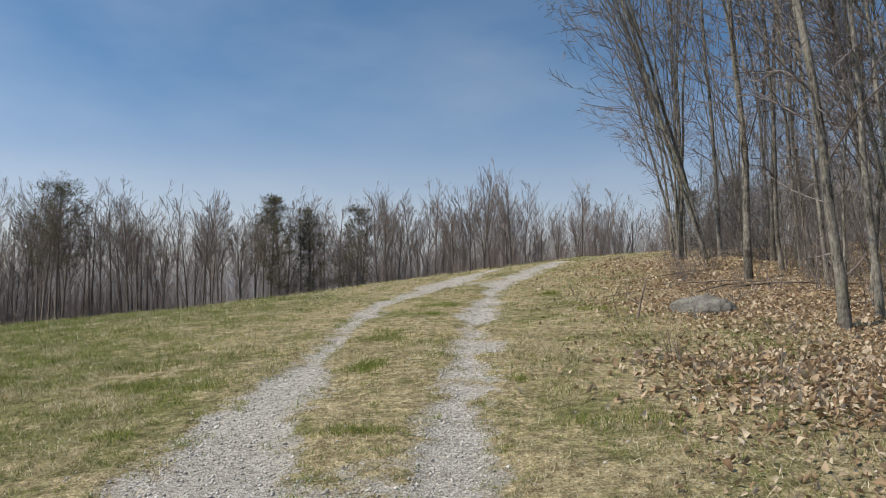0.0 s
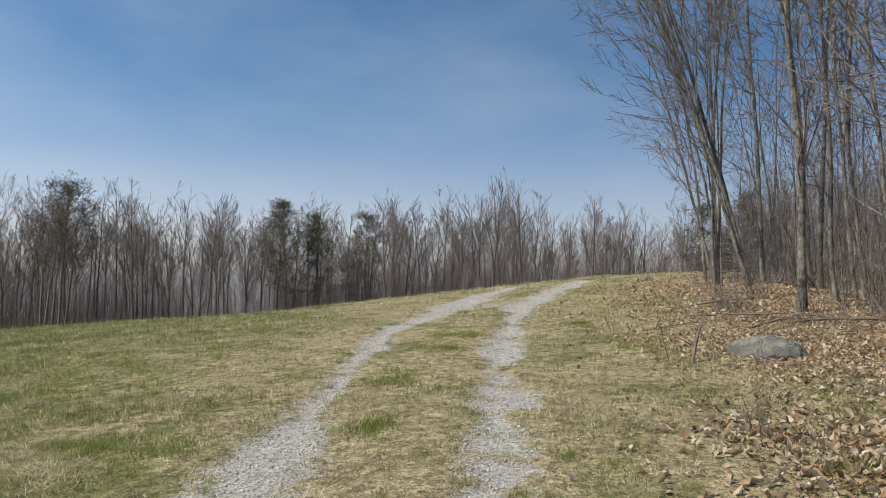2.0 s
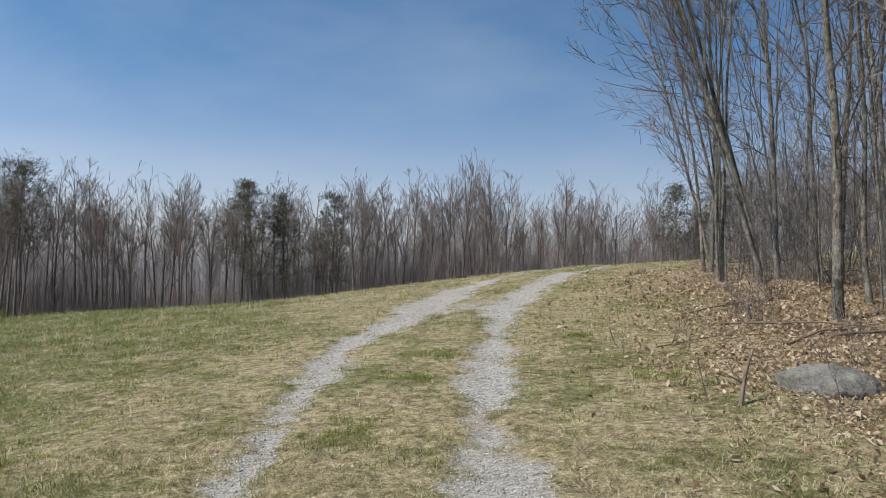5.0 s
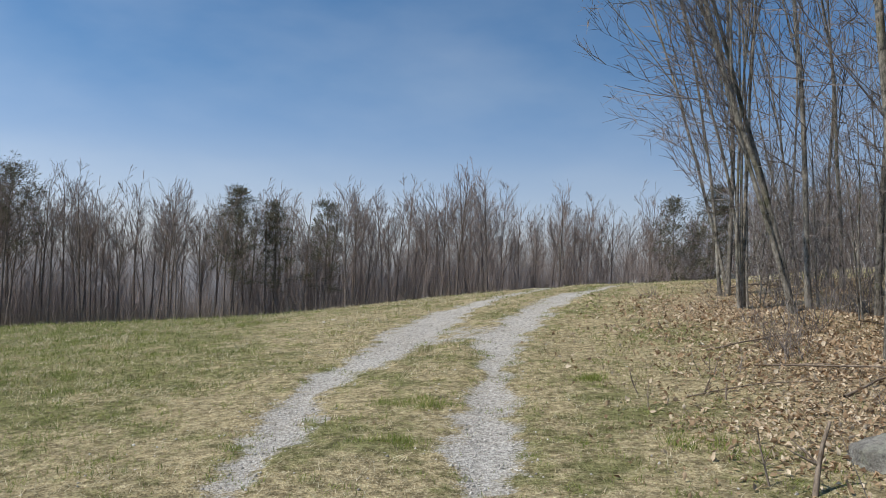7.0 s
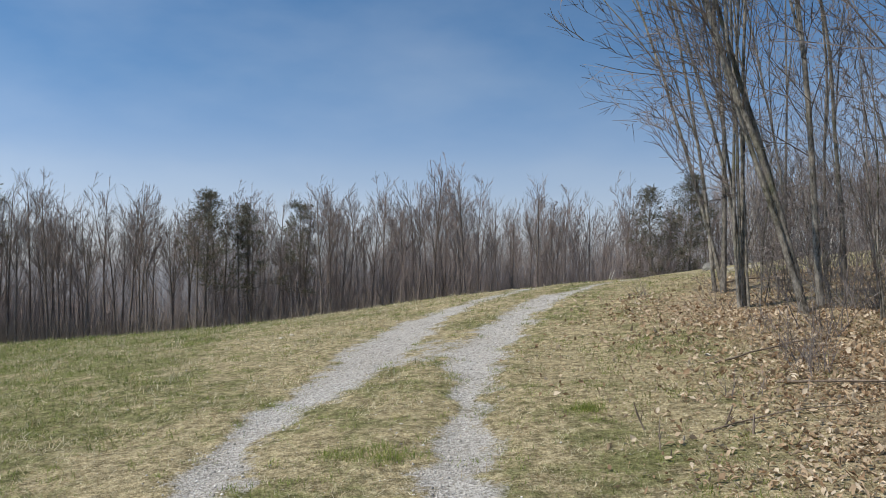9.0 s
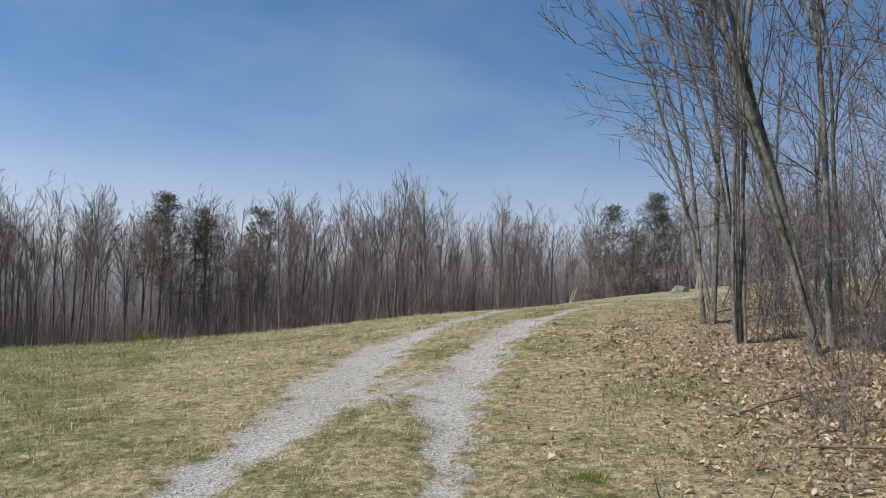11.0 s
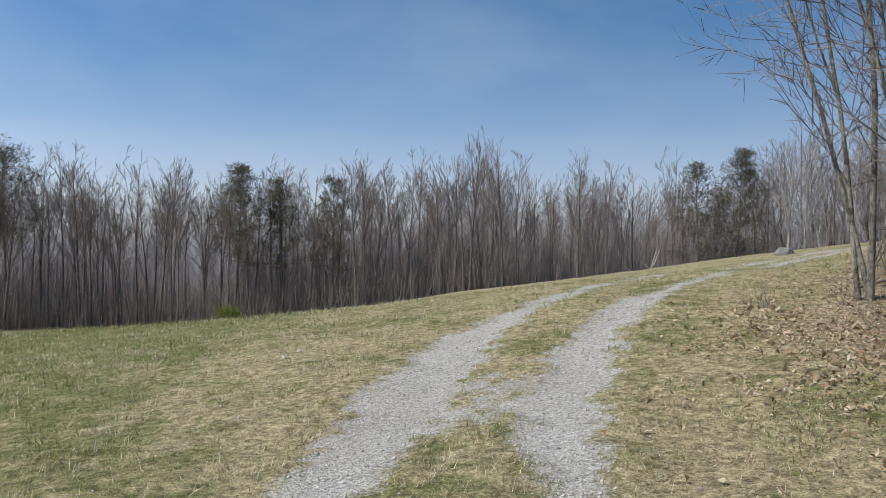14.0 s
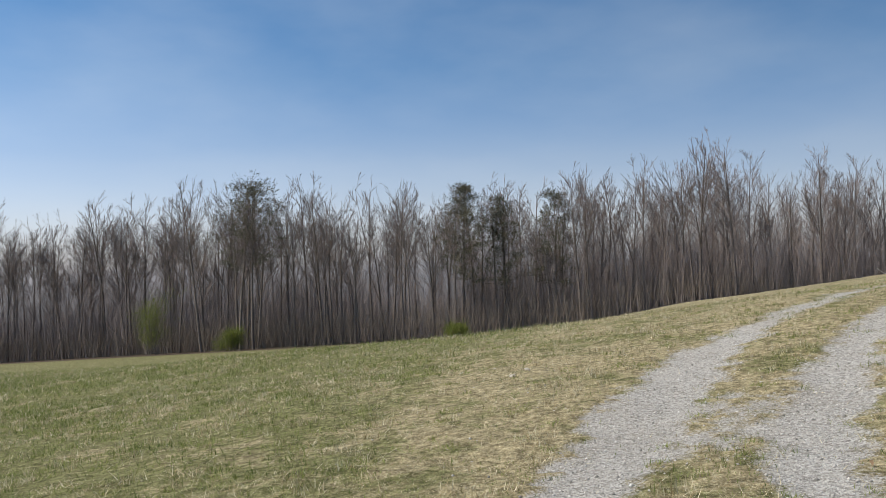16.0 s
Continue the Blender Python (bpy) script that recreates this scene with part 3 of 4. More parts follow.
# ---- the far line of trees ----
def within(limbs, tall, wide):
    """Branches shortened where they would leave the crown's rounded outline."""
    pts, radii = limbs
    mid, up = np.array([0, 0, 0.60 * tall]), np.array([wide, wide, 0.405 * tall])
    lumps = 1 + 0.10 * np.sin(3 * np.arctan2(pts[:, -1, 1], pts[:, -1, 0]) + tall) + 0.06 * np.sin(pts[:, -1, 2] * 2.1 + tall)
    out = np.linalg.norm((pts[:, -1] - mid) / up, axis=1) / lumps
    base = np.linalg.norm((pts[:, 0] - mid) / up, axis=1) / lumps
    cut = np.clip((1 - base) / np.maximum(out - base, 1e-3), 0.12, 1)
    cut = np.where(out > 1, cut, 1.0)
    return pts[:, :1] + (pts - pts[:, :1]) * cut[:, None, None], radii


def fan_tree(seed, tall, wide, limbs, fork, label, bark=None, twig=None, name="far_tree", radius=0.155, lean=0.03):
    """A bare forest tree: a straight trunk that parts into steep limbs, and a rounded haze of fine twigs."""
    rng = np.random.RandomState(seed)
    trunk = grow(rng, (0, 0, -0.4), (rng.normal(0, lean), rng.normal(0, lean), 1), tall * 0.93, radius, 11, 0.02, 0.01, 0.12)
    arms = within(offshoots(rng, trunk, 3, fork, 0.66, 19, (0, 0, 0), 0.55, 0.35, 0.58, 0.03, 7, 0.03, 0.02, 0.2), tall, wide)
    heavy = offshoots(rng, trunk, limbs, fork * 0.8, 0.97, 32, (0, 0, 0), 0.30, 0.62, 0.34, 0.020, 4, 0.018, 0.045, 0.4)
    more = offshoots(rng, arms, 8, 0.12, 0.95, 28, (0, 0, 0), 0.42, 0.5, 0.42, 0.018, 4, 0.018, 0.045, 0.4)
    heavy = within(tuple(np.concatenate([p, q]) for p, q in zip(heavy, more)), tall, wide)
    fine = within(offshoots(rng, heavy, 6, 0.10, 0.97, 25, (0, 0, 0.1), 0.52, 0.4, 0.5, 0.0185, 2, 0.015, 0.03, 0.7), tall, wide)
    hair = within(offshoots(rng, fine, 3, 0.10, 0.97, 24, (0, 0, 0.1), 0.6, 0.3, 0.7, 0.0125, 1, 0.015, 0.03, 0.8), tall, wide)
    return tree_thing(name, trunk, arms, heavy, [fine, hair], bark or FAR_BARK, twig or FAR_TWIG, label, "tree", (0, 0, 0), (6, 4), rng)


variants = [fan_tree(100 + k, tall, wide, limbs, fork, "bare grey tree in the line of woods beyond the meadow")
            for k, (tall, wide, limbs, fork) in enumerate(((17.5, 3.9, 15, 0.38), (18.5, 2.9, 13, 0.46), (16, 4.4, 17, 0.34), (19, 3.4, 15, 0.50), (15, 3.4, 11, 0.40),
                                                            (17, 2.5, 11, 0.54), (18, 4.7, 17, 0.40), (16.5, 3.6, 15, 0.30), (14, 2.6, 11, 0.44), (17.2, 4.9, 19, 0.36)))]

rng = np.random.RandomState(5)
placed = 0
for back, count in ((0, 74), (5, 60), (11, 40), (20, 26)):
    for c in range(count):
        x = -104 + 176 * (c + rng.uniform(0.05, 0.95)) / count
        y = 112 + back + rng.uniform(0, 5) + 3 * math.sin(x / 17)
        ob = variants[placed % len(variants)]
        size = rng.uniform(0.92, 1.12) * (1 + 0.21 * min(max((-x - 10) / 45, 0), 1) - 0.05 * min(max(x / 20, 0), 1) + 0.30 * min(max((x - 38) / 10, 0), 1))
        m = pose(x, y, height(x, y), 0, 0, rng.uniform(0, 360))
        if placed < len(variants):
            ob.matrix_basis = m
        else:
            ob = copy_thing(ob, m)
        ob.scale = (size, size, size)
        ob["group"] = "trees of the far line"
        placed += 1


# tall round-crowned trees that stand above the line
def tall_tree(seed, x, y, tall, wide):
    ob = fan_tree(seed, tall, wide, 24, 0.36, "tall round-crowned bare tree standing above the far woods", radius=0.20)
    ob.location = (x, y, height(x, y))
    return tagged(ob, group="trees of the far line")


tall_tree(201, 5.2, 111, 19.2, 3.4)
tall_tree(202, 9.3, 112, 19.0, 3.2)
tall_tree(203, -51.5, 108, 22.8, 4.8)
tall_tree(204, -8.5, 111, 18.8, 3.6)
tall_tree(205, 18.5, 112, 18.8, 2.8)
tall_tree(206, -40.5, 109, 20.0, 4.6)
tall_tree(207, -57.0, 108, 24.2, 4.6)


def clumps(rng, centres, sizes, per, needle, flat=0.35):
    """Tufts of needles: thin triangles round each centre."""
    centres, sizes = np.asarray(centres), np.asarray(sizes)
    a = rng.normal(0, 1, (len(centres), per, 3)) * (1, 1, flat)
    at = centres[:, None] + a * sizes[:, None, None] * 0.5
    way = a / (np.linalg.norm(a, axis=2, keepdims=True) + 1e-6) + (0, 0, 0.35)
    side = np.cross(way, rng.normal(0, 1, a.shape))
    side /= np.linalg.norm(side, axis=2, keepdims=True) + 1e-6
    v = np.stack([at - side * needle * 0.11, at + side * needle * 0.11, at + way * needle], 2).reshape(-1, 3)
    return v, np.arange(len(v)).reshape(-1, 3)


def pine(seed, x, y, tall, wide, bare, label, thin=1.0, peak=1.6):
    """An evergreen: tapered trunk, tiers of outstretched limbs with gaps between them, and flat sprays of needles."""
    rng = np.random.RandomState(seed)
    stem = grow(rng, (0, 0, -0.4), (rng.normal(0, 0.02), 0, 1), tall, 0.19, 10, 0.012, 0.03, 0.08)
    n = 54
    f = bare + (0.985 - bare) * (np.arange(n) + rng.uniform(0, 1, n)) / n
    p = stem[0][0, 0] + (stem[0][0, -1] - stem[0][0, 0]) * f[:, None]
    a = np.arange(n) * 2.4 + rng.normal(0, 0.5, n)
    s = (f - bare) / (1 - bare)
    reach = wide * (1.02 - s**peak) ** 0.7 * (0.7 + 0.3 * np.minimum(1, s / 0.3)) * rng.uniform(0.5, 1.12, n)
    boughs = grow(rng, p, np.stack([np.cos(a), np.sin(a), 0.25 + 0.9 * s], 1), np.maximum(reach, 0.5), 0.05, 5, 0.06, 0.03, 0.3)
    sprigs = offshoots(rng, boughs, 7, 0.35, 1.0, 45, (0, 0, 0.2), 0.36, 0.4, 0.5, 0.012, 2, 0.08, 0.08, 0.5)
    centres = np.concatenate([sprigs[0][:, 1], sprigs[0][:, 2], boughs[0][:, -1]])
    centres = centres[rng.uniform(0, 1, len(centres)) < 0.6 * thin]
    dead = np.linspace(0.5 * bare, bare, 9)
    a = rng.uniform(0, 6.28, 9)
    snags = grow(rng, stem[0][0, 0] + (stem[0][0, -1] - stem[0][0, 0]) * dead[:, None], np.stack([np.cos(a), np.sin(a), 0 * a + 0.05], 1), wide * rng.uniform(0.2, 0.5, 9), 0.03, 5, 0.08, 0.0, 0.3)
    root = new("pine_tree")
    root.location = (x, y, height(x, y))
    v, f = tubes(*stem, 6)
    mesh_object("trunk", v, f, FAR_BARK, root, smooth=True)
    v, f = joined([tubes(*boughs, 3), tubes(*snags, 3), ribbons(*sprigs, rng)])
    tagged(mesh_object("limb_whorl", v, f, FAR_BARK, root), kind="stuff")
    v, f = clumps(rng, centres, rng.uniform(0.45, 0.85, len(centres)), 20, 0.34, 0.5)
    mesh_object("needles", v, f, NEEDLES, root, "dark green needle tufts")
    return tagged(root, label, "tree", "evergreens of the far line")


pine(301, -49.2, 107, 20.8, 6.0, 0.47, "tall dark green pine with a broad open crown", 0.62, 2.6)
pine(302, -23.2, 112, 18.6, 5.4, 0.34, "dark green pine standing among bare trees", 0.75)
pine(303, -17.6, 113, 17.0, 4.2, 0.30, "slim grey-green pine among bare trees", 0.6)
pine(304, -11.6, 113, 16.8, 4.6, 0.28, "thin-crowned pine among bare trees", 0.5)
pine(305, 38.2, 113, 18.2, 4.8, 0.16, "pointed dark evergreen behind the bend of the road", 0.9)
pine(306, 33.6, 113, 16.4, 5.2, 0.2, "olive green bushy cedar behind the bend of the road", 0.55)

# ---- brush along the far line ----
def stems_mesh(name, rng, x, y, z, tall, radius, twigs, mat, lean=0.15, ratio=0.35, fine=0.012):
    """Many thin upright stems with steep side twigs, as one mesh."""
    n = len(x)
    way = np.concatenate([rng.normal(0, lean, (n, 2)), np.ones((n, 1))], 1)
    stems = grow(rng, np.stack([x, y, z - 0.1], 1), way, tall * rng.uniform(0.5, 1.3, n), radius * rng.uniform(0.6, 1.2, n), 4, 0.05, 0.02, 0.25)
    side = offshoots(rng, stems, twigs, 0.25, 0.98, 34, (0, 0, 0.1), ratio, 0.5, 0.5, fine, 2, 0.06, 0.05, 0.4)
    v, f = joined([ribbons(*stems, rng), ribbons(*side, rng)]) if radius > 0.02 else tubes(*stems, 3)
    if radius <= 0.02:
        v, f = joined([(v, f), ribbons(*side, rng)])
    return mesh_object(name, v, f, mat)


rng = np.random.RandomState(71)
x = rng.uniform(-106, 74, 6500)
x = x[rng.uniform(0, 1, len(x)) < np.clip(0.7 + (x + 60) / 70, 0.6, 1)]
y = 109 + rng.exponential(9.0, len(x)) + 3 * np.sin(x / 17)
more = rng.uniform(-112, -42, 2600)
x, y = np.concatenate([x, more]), np.concatenate([y, 110 + rng.exponential(12.0, 2600) + 3 * np.sin(more / 17)])
far_brush = stems_mesh("brush", rng, x, y, hill(x, y), 3.6, 0.024, 7, BRUSH_TWIG, 0.2, 0.4)
tagged(far_brush, "brown undergrowth of bare stems below the far trees", "undergrowth", kind="stuff")

rng = np.random.RandomState(73)
x = np.concatenate([rng.uniform(-130, 95, 8000), rng.uniform(-25, 75, 4000), rng.uniform(-140, -45, 3800)])
y = np.concatenate([rng.uniform(114, 170, 8000), rng.uniform(112, 140, 4000), rng.uniform(113, 160, 3800)])
keep = rng.uniform(0, 1, len(x)) < np.clip(0.95 + (x + 60) / 120, 0.9, 1)
x, y = x[keep], y[keep]
deep_woods = stems_mesh("deep_woods", rng, x, y, hill(x, y), 9.5, 0.045, 8, FAR_TWIG, 0.07, 0.28, 0.018)
tagged(deep_woods, "grey depth of bare stems behind the far line of trees", "woods", kind="stuff")


# ---- evergreen and leafing bushes, birches and a broken snag along the far line ----
def bush(seed, x, y, tall, wide, mat, label, category="bush"):
    rng = np.random.RandomState(seed)
    root = new("bush")
    root.location = (x, y, height(x, y))
    way = np.concatenate([rng.normal(0, 0.28 * wide / tall, (9, 2)), np.ones((9, 1))], 1)
    stems = grow(rng, rng.normal(0, wide * 0.1, (9, 3)) * (1, 1, 0), way, tall * rng.uniform(0.6, 1.0, 9), 0.05, 5, 0.08, 0.03, 0.2)
    sprigs = offshoots(rng, stems, 17, 0.12, 1.0, 45, (0, 0, 0.2), 0.3, 0.5, 0.5, 0.012, 2, 0.08, 0.03, 0.5)
    v, f = joined([tubes(*stems, 3), ribbons(*sprigs, rng)])
    mesh_object("stems", v, f, FAR_BARK, root)
    centres = np.concatenate([sprigs[0][:, 1], sprigs[0][:, 2]])
    v, f = clumps(rng, centres, rng.uniform(0.4, 0.8, len(centres)), 22, 0.20, 0.8)
    mesh_object("leaves", v, f, mat, root)
    return tagged(root, label, category)


bush(401, -61.2, 104, 8.8, 6.8, BUSH_LEAF, "yellow-green young tree just coming into leaf", "tree")
bush(402, -50.5, 104, 2.8, 3.8, BUSH_LEAF, "low olive green bush under bare trees")
bush(403, -22.0, 104, 1.9, 4.0, BUSH_LEAF, "low green bush at the foot of the far trees")
bush(405, 50.0, 112, 4.0, 5.0, BUSH_LEAF, "low green juniper bush behind the bend of the road")


for seed, x, y, tall, lean in ((411, 40.8, 104, 16.5, 0.03), (412, 43.0, 105, 18.5, 0.05), (413, 45.2, 104, 18, 0.08), (414, 49.0, 106, 19, 0.03), (415, 53.0, 105, 18, 0.05)):
    ob = fan_tree(seed, tall, 3.4, 18, 0.25, "white-barked birch with a fine grey crown", BIRCH_BARK, BIRCH_TWIG, "birch_tree", 0.20, lean)
    ob.location = (x, y, height(x, y))
    tagged(ob, group="birches beyond the bend")

rng = np.random.RandomState(420)
snag = new("broken_snag")
snag.location = (24.3, 103, height(24.3, 103))
v, f = joined([tubes(*grow(rng, at, way, length, r, 5, 0.06, 0.0, 0.35), 5) for at, way, length, r in (
    ((0, 0, -0.2), (0.25, 0, 1), 5.2, 0.10), ((0.3, 0, 1.4), (-1.0, 0, 0.55), 3.2, 0.08), ((0.9, 0, 3.2), (0.6, 0, 1.0), 2.0, 0.06), ((0.7, 0, 2.6), (-0.7, 0, 0.9), 1.6, 0.05))])
mesh_object("trunk", v, f, BIRCH_BARK, snag)
tagged(snag, "pale broken snag leaning in front of the far trees", "dead tree")


rng = np.random.RandomState(72)
y = rng.uniform(8.5, 30, 850)
x = np.array([wood_edge(q) for q in y]) + rng.uniform(0, 1, 850) ** 1.4 * 11
thicket = stems_mesh("thicket", rng, x, y, surface(x, y), 2.4, 0.006, 5, TWIG, 0.14, 0.4, 0.0042)
tagged(thicket, "thicket of thin bare stems filling the roadside wood", "undergrowth", kind="stuff")


# ---- boulders ----
def boulder(seed, x, y, size, sink, turn, label):
    rng = np.random.RandomState(seed)
    bm = bmesh.new()
    bmesh.ops.create_icosphere(bm, subdivisions=5, radius=1.0)
    off = Vector(rng.uniform(-50, 50, 3))
    for v in bm.verts:
        d = v.co.normalized()
        bulge = 1 + 0.16 * noise.noise(d * 1.3 + off) + 0.09 * noise.noise(d * 3.1 + off) + 0.045 * noise.noise(d * 7.0 + off) + 0.02 * noise.noise(d * 18.0 + off)
        v.co = Vector((d.x * size[0], d.y * size[1], d.z * size[2])) * bulge
    bm.normal_update()
    me = bpy.data.meshes.new("boulder")
    bm.to_mesh(me)
    bm.free()
    me.materials.append(ROCK)
    me.shade_smooth()
    ob = new("boulder", me)
    ob.matrix_basis = pose(x, y, float(surface(x, y)) - sink, 0, 0, turn)
    return tagged(ob, label, "rock")


boulder(436, 3.13, 10.16, (0.37, 0.42, 0.215), 0.025, 10, "grey lichen-flecked boulder half sunk in dry leaves")
boulder(432, 13.5, 41.0, (0.38, 0.34, 0.31), 0.03, 30, "pale grey boulder beside the bend of the road")


# ---- fallen branches, standing sticks and brush by the wood's edge ----
def fallen(seed, x0, y0, x1, y1, radius, lift, twigs, label):
    rng = np.random.RandomState(seed)
    n = 8
    s = np.linspace(0, 1, n)
    px, py = x0 + (x1 - x0) * s + rng.normal(0, 0.02, n), y0 + (y1 - y0) * s + rng.normal(0, 0.02, n)
    pz = surface(px, py) + radius * 0.8 + lift * np.sin(s * np.pi) * rng.uniform(0.6, 1.0)
    main = (np.stack([px, py, pz], 1)[None], (radius * (1 - 0.7 * s))[None])
    way = np.stack([rng.normal(0, 1, twigs) + (x1 - x0), rng.normal(0, 1, twigs) + (y1 - y0), rng.uniform(0.1, 0.5, twigs)], 1)
    side = grow(rng, main[0][0, rng.randint(1, n - 1, twigs)], way, rng.uniform(0.25, 0.7, twigs), radius * 0.4, 3, 0.1, -0.05, 0.3)
    root = new("fallen_branch")
    v, f = tubes(*main, 6)
    mesh_object("branch", v, f, DEAD_WOOD, root, smooth=True)
    for k in range(twigs):
        v, f = tubes(side[0][k:k + 1], side[1][k:k + 1], 4)
        mesh_object("twig", v, f, DEAD_WOOD, root, smooth=True)
    return tagged(root, label, "branch", "fallen branches")


fallen(441, 4.1, 12.2, 6.4, 11.9, 0.020, 0.10, 7, "grey fallen branch lying across dry leaves")
fallen(442, 3.6, 11.9, 4.9, 13.0, 0.015, 0.06, 5, "thin fallen branch lying across dry leaves")
fallen(443, 4.4, 11.3, 6.6, 11.0, 0.013, 0.05, 5, "thin fallen branch lying across dry leaves")
fallen(444, 3.4, 13.4, 5.6, 12.2, 0.012, 0.08, 6, "thin fallen branch lying across dry leaves")
fallen(445, 4.6, 10.0, 6.0, 9.3, 0.014, 0.06, 5, "thin fallen branch lying across dry leaves")
fallen(446, 2.3, 12.1, 4.0, 12.6, 0.007, 0.04, 6, "thin fallen branch lying across dry leaves")
fallen(447, 3.3, 14.4, 5.0, 15.2, 0.012, 0.05, 5, "thin fallen branch lying across dry leaves")
fallen(448, 5.9, 20.9, 7.4, 21.4, 0.02, 0.10, 6, "dark fallen branch lying in leaf litter")


def standing(seed, x, y, tall, radius, lean, label):
    rng = np.random.RandomState(seed)
    z = float(surface(x, y))
    main = grow(rng, (x, y, z - 0.08), (*lean, 1), tall, radius, 4, 0.08, 0.0, 0.5)
    side = grow(rng, main[0][0, [2, 2]], np.stack([rng.normal(0, 0.8, 2), rng.normal(0, 0.5, 2), [0.8, 0.8]], 1), tall * 0.4, radius * 0.5, 3, 0.1, 0.0, 0.3)
    v, f = joined([tubes(*main, 6), tubes(*side, 4)])
    ob = mesh_object("dead_stick", v, f, DEAD_WOOD, smooth=True)
    return tagged(ob, label, "stick", "sticks in the ground")


for k, (x, y, tall, r, lean) in enumerate(((2.19, 9.55, 0.52, 0.020, (0.14, 0.1)), (2.05, 9.75, 0.42, 0.008, (-0.3, 0.0)), (1.95, 12.25, 0.30, 0.008, (-0.35, 0.0)), (2.45, 12.2, 0.26, 0.010, (0.4, 0.0)),
                                           (1.88, 11.75, 0.28, 0.006, (-0.2, 0.0)), (2.6, 12.0, 0.22, 0.012, (0.3, 0.2)), (-3.75, 7.2, 0.22, 0.010, (-0.45, 0.1)), (2.62, 6.6, 0.30, 0.010, (0.25, 0.1)))):
    standing(450 + k, x, y, tall, r, lean, "short dead stick standing in grass and leaves")


def twig_clump(seed, x, y, count, tall, radius, label):
    rng = np.random.RandomState(seed)
    root = new("brush_clump")
    root.location = (x, y, float(surface(x, y)))
    for a, b in rng.normal(0, 0.13, (count, 2)):
        h = tall * rng.uniform(0.5, 1.3)
        z = float(surface(x + a, y + b)) - root.location.z
        st = grow(rng, (a, b, z - 0.06), (rng.normal(0, 0.45), rng.normal(0, 0.45), 1), h, radius, 4, 0.12, 0.02, 0.3)
        side = offshoots(rng, st, 4, 0.2, 0.95, 48, (0, 0, 0), 0.4, 0.4, 0.6, radius * 0.4, 2, 0.1, 0.04)
        v, f = joined([tubes(*st, 4), tubes(*side, 3)])
        mesh_object("stem", v, f, TWIG, root)
    return tagged(root, label, "brush", "clumps of bare brush")


for k, (x, y, n, tall) in enumerate(((2.05, 7.0, 14, 0.34), (2.45, 5.9, 12, 0.26), (4.15, 14.4, 22, 0.55), (4.0, 13.8, 26, 0.6), (4.35, 15.7, 14, 0.5), (2.7, 9.3, 10, 0.4), (3.7, 10.9, 16, 0.5), (4.5, 12.0, 18, 0.7),
                                      (5.0, 9.6, 16, 0.7), (4.9, 15.4, 18, 0.9), (5.7, 16.2, 22, 0.9), (4.8, 18.0, 14, 0.5), (5.9, 18.6, 20, 0.9), (6.2, 13.4, 20, 1.1), (5.8, 12.2, 20, 1.0), (2.9, 12.9, 10, 0.3),
                                      (5.4, 20.0, 16, 0.6), (4.1, 19.6, 12, 0.4), (6.6, 17.0, 20, 1.1), (6.4, 11.4, 20, 1.1), (3.3, 8.0, 10, 0.35), (5.2, 11.6, 18, 0.9))):
    twig_clump(470 + k, x, y, n, tall, 0.004 if tall < 0.7 else 0.006, "tangled bare brush twigs among fallen leaves")


# ---- loose cover: grass, leaves and stones ----
def patch(x, y, f, seed):
    """A smooth wandering field between 0 and 1."""
    ph = np.random.RandomState(seed).uniform(0, 6.28, 8)
    a = np.sin(x * f + ph[0] + 1.7 * np.sin(y * f * 0.6 + ph[1])) * np.sin(y * f * 1.1 + ph[2] + 1.5 * np.sin(x * f * 0.7 + ph[3]))
    b = np.sin(x * f * 2.3 + ph[4] + 1.3 * np.sin(y * f * 1.9 + ph[5])) * np.sin(y * f * 2.1 + ph[6] + 1.2 * np.sin(x * f * 1.7 + ph[7]))
    return np.clip(0.5 + 0.36 * a + 0.24 * b, 0, 1)


def scatter_points(seed, count, low_y, high_y):
    """Random places over the visible meadow, closest together near the walk."""
    rng = np.random.RandomState(seed)
    y = low_y + (high_y - low_y) * rng.uniform(0, 1, count)
    half = 2.2 + 0.62 * (y + 1)
    x = rng.uniform(-1, 1, count) * half + 0.03 * y - 0.5
    return rng, x, y


def blades(name, rng, x, y, length, width, flat, mat, label):
    """Short grass blades, joined."""
    n = len(x)
    z = surface(x, y)
    a = rng.uniform(0, 2 * np.pi, n)
    tilt = np.clip(rng.normal(flat, 0.22, n), 0.05, 1.45)
    way = np.stack([np.cos(a) * np.sin(tilt), np.sin(a) * np.sin(tilt), np.cos(tilt)], 1)
    side = np.stack([-np.sin(a), np.cos(a), rng.normal(0, 0.3, n)], 1)
    base = np.stack([x, y, z - 0.004], 1)
    tip = base + way * length[:, None]
    tip[:, 2] = np.maximum(tip[:, 2], z + 0.006)
    w = width[:, None] * 0.5
    v = np.stack([base - side * w, base + side * w, tip], 1).reshape(-1, 3)
    ob = mesh_object(name, v, np.arange(3 * n).reshape(-1, 3), mat)
    return tagged(ob, label, "grass", kind="stuff")


def bare(x, y):
    """How much a place is kept clear of grass by gravel."""
    return np.clip(gravel_at(x, y) * 1.15 - 0.12, 0, 0.975)


